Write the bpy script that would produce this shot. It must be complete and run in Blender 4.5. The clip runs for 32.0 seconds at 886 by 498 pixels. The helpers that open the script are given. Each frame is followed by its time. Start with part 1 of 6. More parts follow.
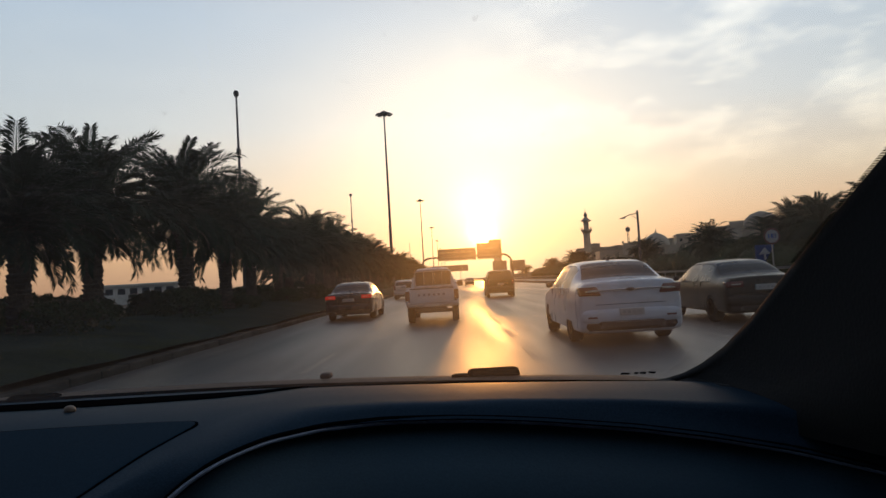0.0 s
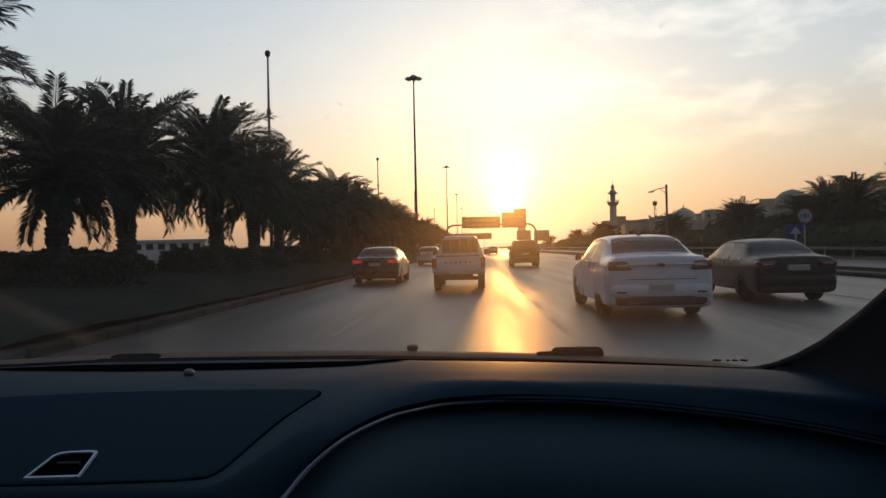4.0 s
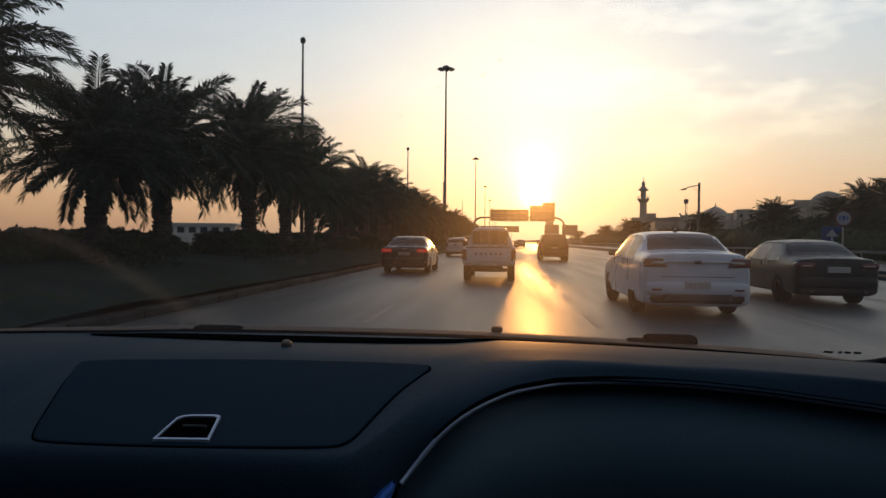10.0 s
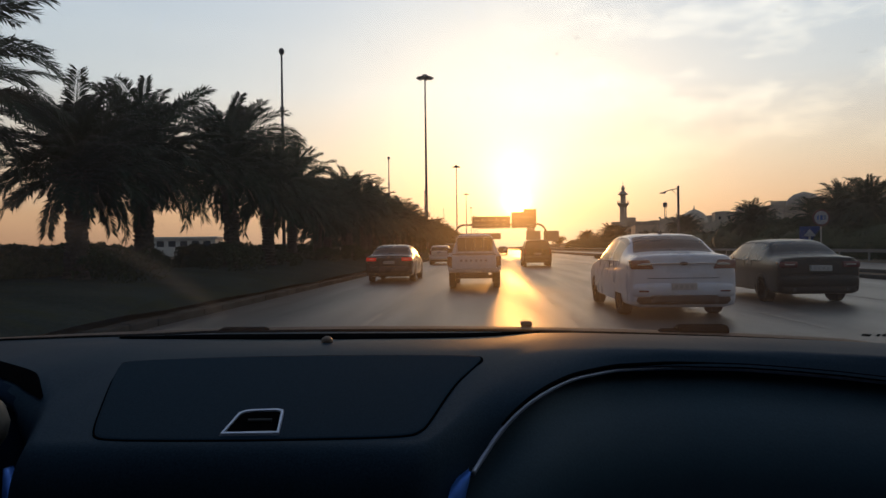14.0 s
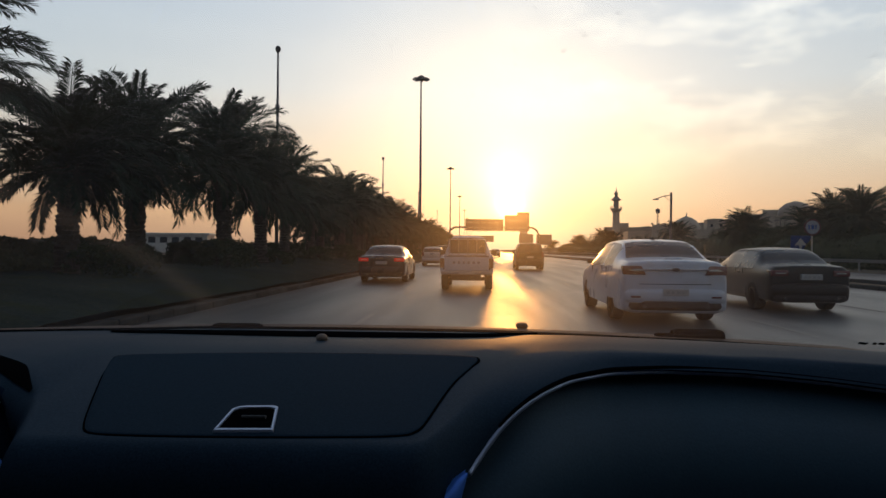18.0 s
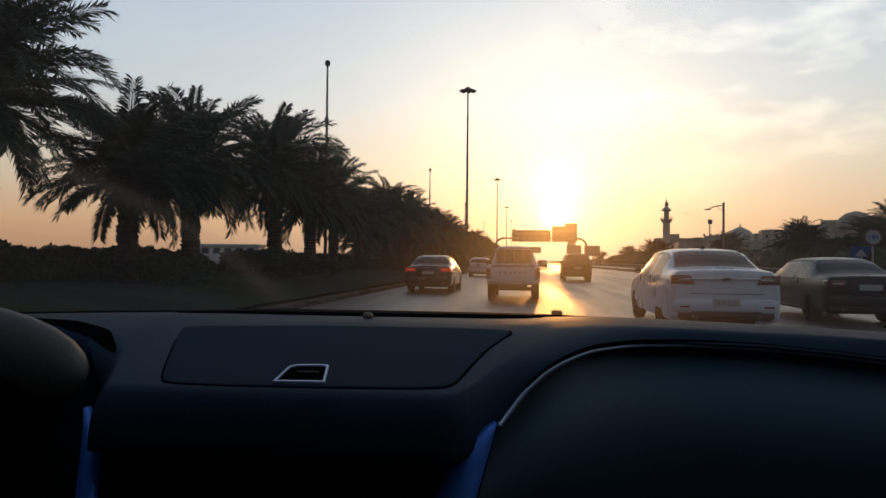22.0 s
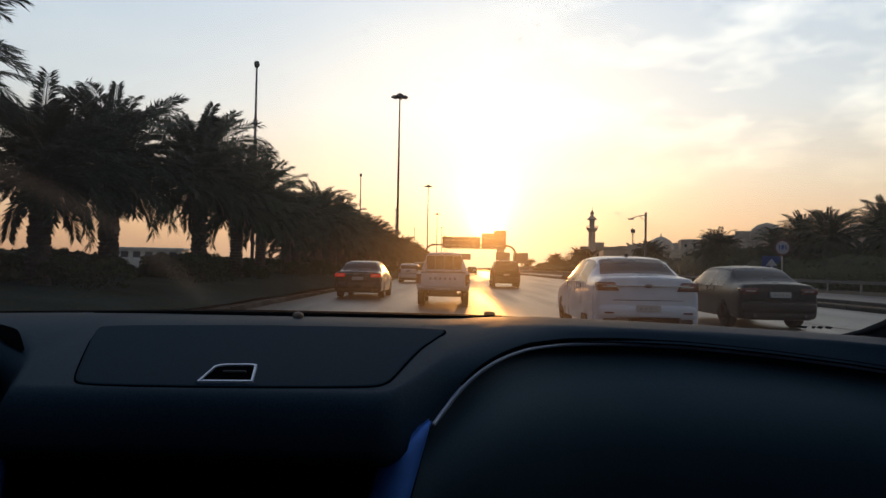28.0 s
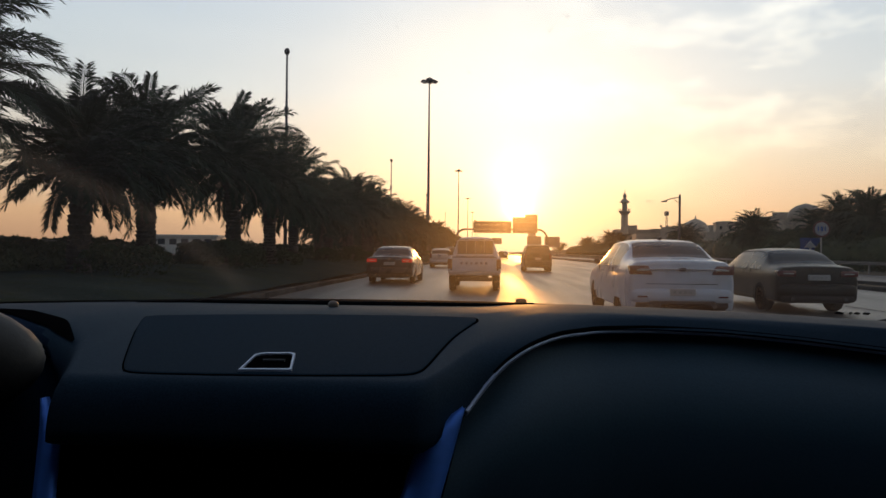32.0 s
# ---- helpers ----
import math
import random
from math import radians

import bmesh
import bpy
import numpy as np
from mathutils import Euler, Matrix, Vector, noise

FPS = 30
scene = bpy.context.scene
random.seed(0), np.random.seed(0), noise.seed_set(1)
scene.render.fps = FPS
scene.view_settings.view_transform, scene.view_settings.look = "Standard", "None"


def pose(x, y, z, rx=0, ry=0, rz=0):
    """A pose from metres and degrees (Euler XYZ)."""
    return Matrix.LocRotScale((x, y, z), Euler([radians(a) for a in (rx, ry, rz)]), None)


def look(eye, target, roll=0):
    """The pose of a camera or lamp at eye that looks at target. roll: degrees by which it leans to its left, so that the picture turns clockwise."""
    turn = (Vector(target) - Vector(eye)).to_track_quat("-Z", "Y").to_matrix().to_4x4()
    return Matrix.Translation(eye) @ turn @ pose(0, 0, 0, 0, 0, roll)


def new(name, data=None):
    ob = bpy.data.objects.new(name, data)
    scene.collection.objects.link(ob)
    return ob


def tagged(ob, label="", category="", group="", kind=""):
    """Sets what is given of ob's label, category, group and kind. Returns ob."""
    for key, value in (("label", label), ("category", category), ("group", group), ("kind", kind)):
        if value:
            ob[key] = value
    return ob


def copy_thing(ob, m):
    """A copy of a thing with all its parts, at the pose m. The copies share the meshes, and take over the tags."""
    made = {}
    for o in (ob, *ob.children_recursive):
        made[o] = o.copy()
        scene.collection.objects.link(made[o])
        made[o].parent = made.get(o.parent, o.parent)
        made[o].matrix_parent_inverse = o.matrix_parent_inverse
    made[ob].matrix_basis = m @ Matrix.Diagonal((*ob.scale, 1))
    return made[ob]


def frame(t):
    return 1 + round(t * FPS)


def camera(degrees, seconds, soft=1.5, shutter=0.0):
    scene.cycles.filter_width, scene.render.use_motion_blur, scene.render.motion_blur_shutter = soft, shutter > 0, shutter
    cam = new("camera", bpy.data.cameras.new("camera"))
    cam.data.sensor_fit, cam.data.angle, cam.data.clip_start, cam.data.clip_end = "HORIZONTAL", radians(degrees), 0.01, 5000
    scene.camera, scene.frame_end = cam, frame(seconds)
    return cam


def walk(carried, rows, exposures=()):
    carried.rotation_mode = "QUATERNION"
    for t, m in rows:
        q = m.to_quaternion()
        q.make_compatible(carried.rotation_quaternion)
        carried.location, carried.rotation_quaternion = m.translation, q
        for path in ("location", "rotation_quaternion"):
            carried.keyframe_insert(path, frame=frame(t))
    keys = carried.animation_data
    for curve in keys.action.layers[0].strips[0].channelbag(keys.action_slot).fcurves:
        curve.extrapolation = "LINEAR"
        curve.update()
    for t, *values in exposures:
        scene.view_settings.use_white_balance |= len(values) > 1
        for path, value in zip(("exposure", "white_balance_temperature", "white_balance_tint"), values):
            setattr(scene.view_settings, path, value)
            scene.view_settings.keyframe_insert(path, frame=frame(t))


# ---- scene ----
# Metres, z up. The road runs along +y; the car that carries the camera has its middle at x = 0.

# ---- camera and walk ----
cam = camera(65, 32.0)
PATH = [
    (0.0, pose(0.607, 0.065, 1.333, 92.58, 3.43, 0.86)),
    (1.0, pose(0.613, 0.032, 1.358, 91.74, 2.74, -3.36)),
    (1.5, pose(0.592, 0.050, 1.364, 90.65, 2.43, -0.11)),
    (2.0, pose(0.557, 0.034, 1.360, 91.90, 3.07, -0.07)),
    (2.5, pose(0.546, 0.001, 1.353, 93.98, 3.59, 5.07)),
    (3.0, pose(0.503, -0.008, 1.386, 89.65, 2.62, 3.13)),
    (3.5, pose(0.491, 0.018, 1.362, 90.18, 1.74, 2.99)),
    (5.5, pose(0.402, 0.037, 1.362, 88.65, -0.19, 1.46)),
    (6.0, pose(0.398, 0.012, 1.367, 90.33, 0.56, 1.70)),
    (6.5, pose(0.375, 0.045, 1.338, 90.57, 0.92, 0.84)),
    (7.0, pose(0.356, 0.070, 1.320, 89.13, 0.02, 1.80)),
    (7.5, pose(0.366, 0.049, 1.335, 90.47, 0.46, 5.25)),
    (8.0, pose(0.373, 0.052, 1.339, 89.43, -0.01, 4.91)),
    (8.5, pose(0.360, 0.082, 1.332, 89.38, -1.00, 5.50)),
    (9.0, pose(0.353, 0.057, 1.333, 88.73, -1.03, 5.33)),
    (9.5, pose(0.350, 0.064, 1.334, 88.56, -1.35, 5.14)),
    (10.0, pose(0.345, 0.053, 1.337, 89.24, -0.55, 4.94)),
    (10.5, pose(0.343, 0.065, 1.341, 88.52, -0.36, 3.37)),
    (11.0, pose(0.340, 0.057, 1.351, 90.10, -0.15, 2.47)),
    (11.5, pose(0.322, 0.062, 1.348, 88.42, -0.82, 3.07)),
    (12.0, pose(0.314, 0.046, 1.349, 90.32, 0.60, 0.37)),
    (12.5, pose(0.289, 0.052, 1.340, 88.84, 0.50, 2.46)),
    (13.0, pose(0.276, 0.038, 1.339, 90.46, 0.33, 2.87)),
    (13.5, pose(0.261, 0.057, 1.323, 89.38, 0.10, 3.67)),
    (14.0, pose(0.251, 0.056, 1.311, 89.93, 0.75, 3.46)),
    (14.5, pose(0.254, 0.060, 1.314, 90.22, 0.71, 3.36)),
    (16.5, pose(0.255, 0.060, 1.322, 89.80, -0.28, 3.22)),
    (17.0, pose(0.257, 0.052, 1.327, 91.21, -0.37, 3.20)),
    (17.5, pose(0.249, 0.062, 1.318, 90.68, -0.62, 3.39)),
    (18.0, pose(0.242, 0.065, 1.307, 90.06, -0.45, 2.85)),
    (18.5, pose(0.256, 0.056, 1.319, 90.16, -0.21, 1.75)),
    (19.0, pose(0.265, 0.054, 1.332, 91.12, -0.57, 2.56)),
    (19.5, pose(0.265, 0.055, 1.329, 90.11, -1.02, 1.55)),
    (20.0, pose(0.260, 0.056, 1.326, 90.64, -0.39, 4.30)),
    (20.5, pose(0.271, 0.062, 1.297, 89.74, -0.40, 4.52)),
    (21.0, pose(0.289, -0.004, 1.256, 89.34, -0.95, 5.43)),
    (21.5, pose(0.276, -0.031, 1.263, 94.55, -2.06, 5.06)),
    (22.0, pose(0.264, -0.021, 1.263, 90.95, -0.54, 6.70)),
    (22.5, pose(0.263, -0.018, 1.262, 90.85, -0.81, 4.42)),
    (23.0, pose(0.258, -0.011, 1.260, 92.15, -1.47, 4.62)),
    (23.5, pose(0.260, -0.028, 1.260, 90.25, -0.31, 4.30)),
    (24.0, pose(0.262, -0.025, 1.258, 91.50, -1.07, 3.06)),
    (24.5, pose(0.260, -0.024, 1.253, 91.73, -1.05, 0.84)),
    (25.0, pose(0.256, -0.005, 1.247, 91.87, -1.38, 2.27)),
    (25.5, pose(0.255, -0.021, 1.250, 92.01, -0.59, 1.64)),
    (27.5, pose(0.256, -0.022, 1.251, 92.24, -0.58, 2.14)),
    (28.0, pose(0.257, -0.007, 1.251, 91.54, -1.00, 0.95)),
    (28.5, pose(0.254, -0.022, 1.257, 91.69, -1.07, 1.29)),
    (29.0, pose(0.254, -0.009, 1.257, 91.66, -0.94, 1.51)),
    (29.5, pose(0.260, -0.015, 1.255, 90.44, -0.12, 2.19)),
    (30.0, pose(0.267, -0.017, 1.253, 91.05, -0.14, 2.24)),
    (30.5, pose(0.245, -0.010, 1.254, 91.18, -0.97, 3.60)),
    (31.0, pose(0.245, -0.028, 1.261, 91.68, -0.93, 3.72)),
    (31.5, pose(0.249, -0.025, 1.259, 91.12, -0.90, 3.82)),
    (32.0, pose(0.256, -0.021, 1.258, 90.24, -0.54, 3.51)),
]
walk(cam, PATH, [(0.0, 0.0, 6550, 10), (2.0, 0.0, 6800, 10), (4.0, 0.0, 6650, 10), (14.0, 0.0, 6600, 10), (18.0, 0.0, 6520, 10), (22.0, 0.0, 6500, 10), (25.0, -0.05, 6500, 10), (28.0, 0.18, 6620, 10), (30.0, 0.14, 6720, 10), (32.0, 0.12, 6720, 10)])

# ---- world, sun and exposure ----
SUN_AZ, SUN_EL = radians(2.6), radians(4.0)
world = bpy.data.worlds.new("world")
scene.world = world
world.use_nodes = True
wt = world.node_tree
wt.nodes.clear()


def wmath(op, a, b=None, c=None):
    n = wt.nodes.new("ShaderNodeMath")
    n.operation = op
    for slot, v in zip(n.inputs, (a, b, c)):
        if v is None:
            continue
        if isinstance(v, (int, float)):
            slot.default_value = v
        else:
            wt.links.new(v, slot)
    return n.outputs[0]


def wadd(a, b):
    n = wt.nodes.new("ShaderNodeVectorMath")
    n.operation = "ADD"
    wt.links.new(a, n.inputs[0])
    wt.links.new(b, n.inputs[1])
    return n.outputs[0]


def wscale(colour, amount):
    n = wt.nodes.new("ShaderNodeVectorMath")
    n.operation = "SCALE"
    if isinstance(colour, tuple):
        n.inputs[0].default_value = colour
    else:
        wt.links.new(colour, n.inputs[0])
    if isinstance(amount, (int, float)):
        n.inputs["Scale"].default_value = amount
    else:
        wt.links.new(amount, n.inputs["Scale"])
    return n.outputs[0]


def build_sky():
    way = wt.nodes.new("ShaderNodeTexCoord").outputs["Generated"]
    sep = wt.nodes.new("ShaderNodeSeparateXYZ")
    wt.links.new(way, sep.inputs[0])
    up = sep.outputs["Z"]
    # clear evening air, by height over the horizon
    ramp = wt.nodes.new("ShaderNodeValToRGB")
    wt.links.new(wmath("MAXIMUM", up, 0.0), ramp.inputs[0])
    stops = ((0.0, (0.42, 0.235, 0.145)), (0.05, (0.59, 0.37, 0.22)), (0.12, (0.59, 0.515, 0.42)), (0.22, (0.51, 0.575, 0.63)),
             (0.36, (0.42, 0.53, 0.66)), (0.62, (0.17, 0.235, 0.36)), (1.0, (0.09, 0.13, 0.215)))
    e = ramp.color_ramp.elements
    while len(e) < len(stops):
        e.new(0.5)
    for el, (p, c) in zip(e, stops):
        el.position, el.color = p, (*c, 1)
    # the air opposite the sun is dimmer and bluer
    ahead = wmath("MINIMUM", wmath("MAXIMUM", wmath("ADD", wmath("MULTIPLY", sep.outputs["Y"], 0.75), 0.42), 0.0), 1.0)
    dusk = wt.nodes.new("ShaderNodeMix")
    dusk.data_type = "RGBA"
    wt.links.new(ahead, dusk.inputs["Factor"])
    dusk.inputs["A"].default_value = (0.10, 0.135, 0.20, 1)
    wt.links.new(ramp.outputs[0], dusk.inputs["B"])
    total = dusk.outputs["Result"]
    # the bright air round the sun
    for glow_el, power, colour in ((5.0, 12, (0.25, 0.222, 0.17)), (7.5, 60, (0.41, 0.325, 0.165)), (6.0, 300, (0.75, 0.46, 0.11)), (5.6, 1300, (1.35, 1.0, 0.36)), (3.7, 9000, (5.0, 3.6, 1.3))):
        el = radians(glow_el)
        dot = wt.nodes.new("ShaderNodeVectorMath")
        dot.operation = "DOT_PRODUCT"
        wt.links.new(way, dot.inputs[0])
        dot.inputs[1].default_value = (math.sin(SUN_AZ) * math.cos(el), math.cos(SUN_AZ) * math.cos(el), math.sin(el))
        d = wmath("MAXIMUM", dot.outputs["Value"], 0.0)
        total = wadd(total, wscale(colour, wmath("POWER", d, float(power))))
    # thin high cloud, torn into streaks
    mapping = wt.nodes.new("ShaderNodeMapping")
    mapping.inputs["Scale"].default_value = (3.0, 3.0, 8.5)
    mapping.inputs["Location"].default_value = (0.35, 0.2, 0.4)
    wt.links.new(way, mapping.inputs[0])
    tex = wt.nodes.new("ShaderNodeTexNoise")
    tex.inputs["Scale"].default_value, tex.inputs["Detail"].default_value, tex.inputs["Roughness"].default_value = 1.6, 7.0, 0.62
    wt.links.new(mapping.outputs[0], tex.inputs[0])
    cloud = wmath("MULTIPLY", wmath("MAXIMUM", wmath("SUBTRACT", tex.outputs[0], 0.46), 0.0), 4.2)
    cloud = wmath("MULTIPLY", cloud, wmath("MINIMUM", wmath("MAXIMUM", wmath("MULTIPLY", wmath("SUBTRACT", up, 0.06), 7.0), 0.0), 1.0))
    side = wmath("MINIMUM", wmath("MAXIMUM", wmath("MULTIPLY", wmath("ADD", sep.outputs["X"], 0.02), 3.0), 0.06), 1.0)
    total = wadd(total, wscale((0.54, 0.46, 0.32), wmath("MULTIPLY", cloud, side)))
    sky = wt.nodes.new("ShaderNodeTexSky")
    sky.sky_type = "NISHITA"
    sky.sun_disc = False
    sky.sun_elevation, sky.sun_rotation = SUN_EL, SUN_AZ
    sky.air_density, sky.dust_density = 1.5, 4.0
    total = wadd(total, wscale(sky.outputs[0], 0.02))
    bg = wt.nodes.new("ShaderNodeBackground")
    wt.links.new(total, bg.inputs[0])
    bg.inputs[1].default_value = 1.06
    out = wt.nodes.new("ShaderNodeOutputWorld")
    wt.links.new(bg.outputs[0], out.inputs[0])


build_sky()
sun = new("sun", bpy.data.lights.new("sun", "SUN"))
sun.data.energy, sun.data.angle, sun.data.color = 0.72, radians(1.4), (1.0, 0.40, 0.09)
sun.matrix_world = look((0, 0, 60), (-math.sin(SUN_AZ) * math.cos(SUN_EL), -math.cos(SUN_AZ) * math.cos(SUN_EL), 60 - math.sin(SUN_EL)))

# ---- materials ----


def material(name, colour, rough=0.7, metal=0.0, grain=30.0, vary=0.25, bump=0.0, coarse=1.5, spec=0.5, coat=0.0, per_object=0.0, emit=None, wear=None, stretch=None):
    """Colour with variation at two scales, fine relief, and its gloss."""
    m = bpy.data.materials.new(name)
    m.use_nodes = True
    t = m.node_tree
    b = t.nodes["Principled BSDF"]
    b.inputs["Roughness"].default_value, b.inputs["Metallic"].default_value = rough, metal
    b.inputs["Specular IOR Level"].default_value, b.inputs["Coat Weight"].default_value = spec, coat
    co = t.nodes.new("ShaderNodeTexCoord").outputs["Object"]
    fine, wide = t.nodes.new("ShaderNodeTexNoise"), t.nodes.new("ShaderNodeTexNoise")
    broad = co
    if stretch:
        lane = t.nodes.new("ShaderNodeMapping")
        lane.inputs["Scale"].default_value = stretch
        t.links.new(co, lane.inputs[0])
        broad = lane.outputs[0]
    for n, s, dtl, way in ((fine, grain, 6.0, co), (wide, coarse, 4.0, broad)):
        n.inputs["Scale"].default_value, n.inputs["Detail"].default_value = s, dtl
        t.links.new(way, n.inputs[0])
    mix = t.nodes.new("ShaderNodeMath")
    mix.operation = "ADD"
    t.links.new(fine.outputs[0], mix.inputs[0])
    t.links.new(wide.outputs[0], mix.inputs[1])
    rng = t.nodes.new("ShaderNodeMapRange")
    rng.inputs[1].default_value, rng.inputs[2].default_value = 0.6, 1.4
    rng.inputs[3].default_value, rng.inputs[4].default_value = 1 - vary, 1 + vary
    t.links.new(mix.outputs[0], rng.inputs[0])
    val = rng.outputs[0]
    if per_object:
        info = t.nodes.new("ShaderNodeObjectInfo")
        r2 = t.nodes.new("ShaderNodeMapRange")
        r2.inputs[3].default_value, r2.inputs[4].default_value = 1 - per_object, 1 + per_object
        t.links.new(info.outputs["Random"], r2.inputs[0])
        mul = t.nodes.new("ShaderNodeMath")
        mul.operation = "MULTIPLY"
        t.links.new(val, mul.inputs[0])
        t.links.new(r2.outputs[0], mul.inputs[1])
        val = mul.outputs[0]
    sc = t.nodes.new("ShaderNodeVectorMath")
    sc.operation = "SCALE"
    sc.inputs[0].default_value = colour
    t.links.new(val, sc.inputs["Scale"])
    col = sc.outputs[0]
    if wear:
        second, amount = wear
        mx = t.nodes.new("ShaderNodeMix")
        mx.data_type = "RGBA"
        wn = t.nodes.new("ShaderNodeTexNoise")
        wn.inputs["Scale"].default_value, wn.inputs["Detail"].default_value = coarse * 2.3, 8.0
        t.links.new(broad, wn.inputs[0])
        wr = t.nodes.new("ShaderNodeMapRange")
        wr.inputs[1].default_value, wr.inputs[2].default_value = 0.5, 0.75
        wr.inputs[3].default_value, wr.inputs[4].default_value = 0.0, amount
        t.links.new(wn.outputs[0], wr.inputs[0])
        t.links.new(wr.outputs[0], mx.inputs["Factor"])
        t.links.new(col, mx.inputs["A"])
        mx.inputs["B"].default_value = (*second, 1)
        col = mx.outputs["Result"]
    t.links.new(col, b.inputs["Base Color"])
    rr = t.nodes.new("ShaderNodeMapRange")
    rr.inputs[1].default_value, rr.inputs[2].default_value = 0.3, 0.7
    rr.inputs[3].default_value, rr.inputs[4].default_value = max(rough - 0.08, 0.02), min(rough + 0.08, 1)
    t.links.new(wide.outputs[0], rr.inputs[0])
    t.links.new(rr.outputs[0], b.inputs["Roughness"])
    if bump:
        bp = t.nodes.new("ShaderNodeBump")
        bp.inputs["Strength"].default_value, bp.inputs["Distance"].default_value = 0.6, bump
        t.links.new(fine.outputs[0], bp.inputs["Height"])
        t.links.new(bp.outputs[0], b.inputs["Normal"])
    if emit:
        b.inputs["Emission Color"].default_value, b.inputs["Emission Strength"].default_value = (*emit[0], 1), emit[1]
    return m


def pane(name, tint, dust, dust_colour=(0.5, 0.45, 0.38), spots=0.0, reflect=0.06, haze=0.0, arcs=()):
    """Thin glass: clear, a little mirror, and a film of dust that scatters light."""
    m = bpy.data.materials.new(name)
    m.use_nodes = True
    t = m.node_tree
    t.nodes.clear()
    clear, gloss = t.nodes.new("ShaderNodeBsdfTransparent"), t.nodes.new("ShaderNodeBsdfGlossy")
    film, back = t.nodes.new("ShaderNodeBsdfTranslucent"), t.nodes.new("ShaderNodeBsdfDiffuse")
    veil = t.nodes.new("ShaderNodeBsdfRefraction")
    veil.inputs["Roughness"].default_value, veil.inputs["IOR"].default_value = 1.0, 1.05
    glare = t.nodes.new("ShaderNodeBsdfRefraction")
    glare.inputs["Roughness"].default_value, glare.inputs["IOR"].default_value = 1.0, 1.16
    wide = t.nodes.new("ShaderNodeMixShader")
    wide.inputs[0].default_value = haze * 1.7
    hazy = t.nodes.new("ShaderNodeMixShader")
    hazy.inputs[0].default_value = haze
    clear.inputs[0].default_value = (*tint, 1)
    gloss.inputs["Roughness"].default_value = 0.03
    film.inputs[0].default_value = back.inputs[0].default_value = (*dust_colour, 1)
    fres = t.nodes.new("ShaderNodeFresnel")
    fres.inputs[0].default_value = 1.45
    fm = t.nodes.new("ShaderNodeMath")
    fm.operation = "MULTIPLY"
    fm.inputs[1].default_value = reflect / 0.06
    t.links.new(fres.outputs[0], fm.inputs[0])
    both = t.nodes.new("ShaderNodeMixShader")
    both.inputs[0].default_value = 0.25
    t.links.new(film.outputs[0], both.inputs[1])
    t.links.new(back.outputs[0], both.inputs[2])
    m1, m2 = t.nodes.new("ShaderNodeMixShader"), t.nodes.new("ShaderNodeMixShader")
    co = t.nodes.new("ShaderNodeTexCoord").outputs["Object"]
    n1, n2 = t.nodes.new("ShaderNodeTexNoise"), t.nodes.new("ShaderNodeTexNoise")
    n1.inputs["Scale"].default_value, n1.inputs["Detail"].default_value = 3.0, 8.0
    n2.inputs["Scale"].default_value, n2.inputs["Detail"].default_value = 70.0, 3.0
    for n in (n1, n2):
        t.links.new(co, n.inputs[0])
    r1, r2 = t.nodes.new("ShaderNodeMapRange"), t.nodes.new("ShaderNodeMapRange")
    r1.inputs[1].default_value, r1.inputs[2].default_value, r1.inputs[3].default_value, r1.inputs[4].default_value = 0.3, 0.75, dust * 0.5, dust * 1.6
    r2.inputs[1].default_value, r2.inputs[2].default_value, r2.inputs[3].default_value, r2.inputs[4].default_value = 0.70, 0.77, 0.0, spots
    t.links.new(n1.outputs[0], r1.inputs[0])
    t.links.new(n2.outputs[0], r2.inputs[0])
    add = t.nodes.new("ShaderNodeMath")
    t.links.new(r1.outputs[0], add.inputs[0])
    t.links.new(r2.outputs[0], add.inputs[1])
    film_amount = add.outputs[0]

    def calc(op, a, b=0.0):
        n = t.nodes.new("ShaderNodeMath")
        n.operation = op
        for slot, v in zip(n.inputs, (a, b)):
            if isinstance(v, (int, float)):
                slot.default_value = v
            else:
                t.links.new(v, slot)
        return n.outputs[0]

    # smears that the wipers left: soft arcs round each wiper's foot
    if arcs:
        xyz = t.nodes.new("ShaderNodeSeparateXYZ")
        t.links.new(co, xyz.inputs[0])
    for cx, cy, radius, width, y0, y1, amount in arcs:
        dx, dy = calc("SUBTRACT", xyz.outputs["X"], cx), calc("SUBTRACT", xyz.outputs["Y"], cy)
        off = calc("SUBTRACT", calc("SQRT", calc("ADD", calc("MULTIPLY", dx, dx), calc("MULTIPLY", dy, dy))), radius)
        off = calc("ADD", off, calc("MULTIPLY", calc("SUBTRACT", n1.outputs[0], 0.5), width * 1.5))
        ring = calc("EXPONENT", calc("MULTIPLY", calc("MULTIPLY", off, off), -1.0 / (width * width)))
        lo = calc("MINIMUM", calc("MAXIMUM", calc("MULTIPLY", calc("SUBTRACT", xyz.outputs["Y"], y0), 12.0), 0.0), 1.0)
        hi = calc("MINIMUM", calc("MAXIMUM", calc("MULTIPLY", calc("SUBTRACT", y1, xyz.outputs["Y"]), 12.0), 0.0), 1.0)
        right = calc("GREATER_THAN", dx, 0.0)
        film_amount = calc("ADD", film_amount, calc("MULTIPLY", calc("MULTIPLY", calc("MULTIPLY", ring, lo), calc("MULTIPLY", hi, right)), amount))
    t.links.new(film_amount, m1.inputs[0])
    t.links.new(clear.outputs[0], wide.inputs[1])
    t.links.new(glare.outputs[0], wide.inputs[2])
    t.links.new(wide.outputs[0], hazy.inputs[1])
    t.links.new(veil.outputs[0], hazy.inputs[2])
    t.links.new(hazy.outputs[0], m1.inputs[1])
    t.links.new(both.outputs[0], m1.inputs[2])
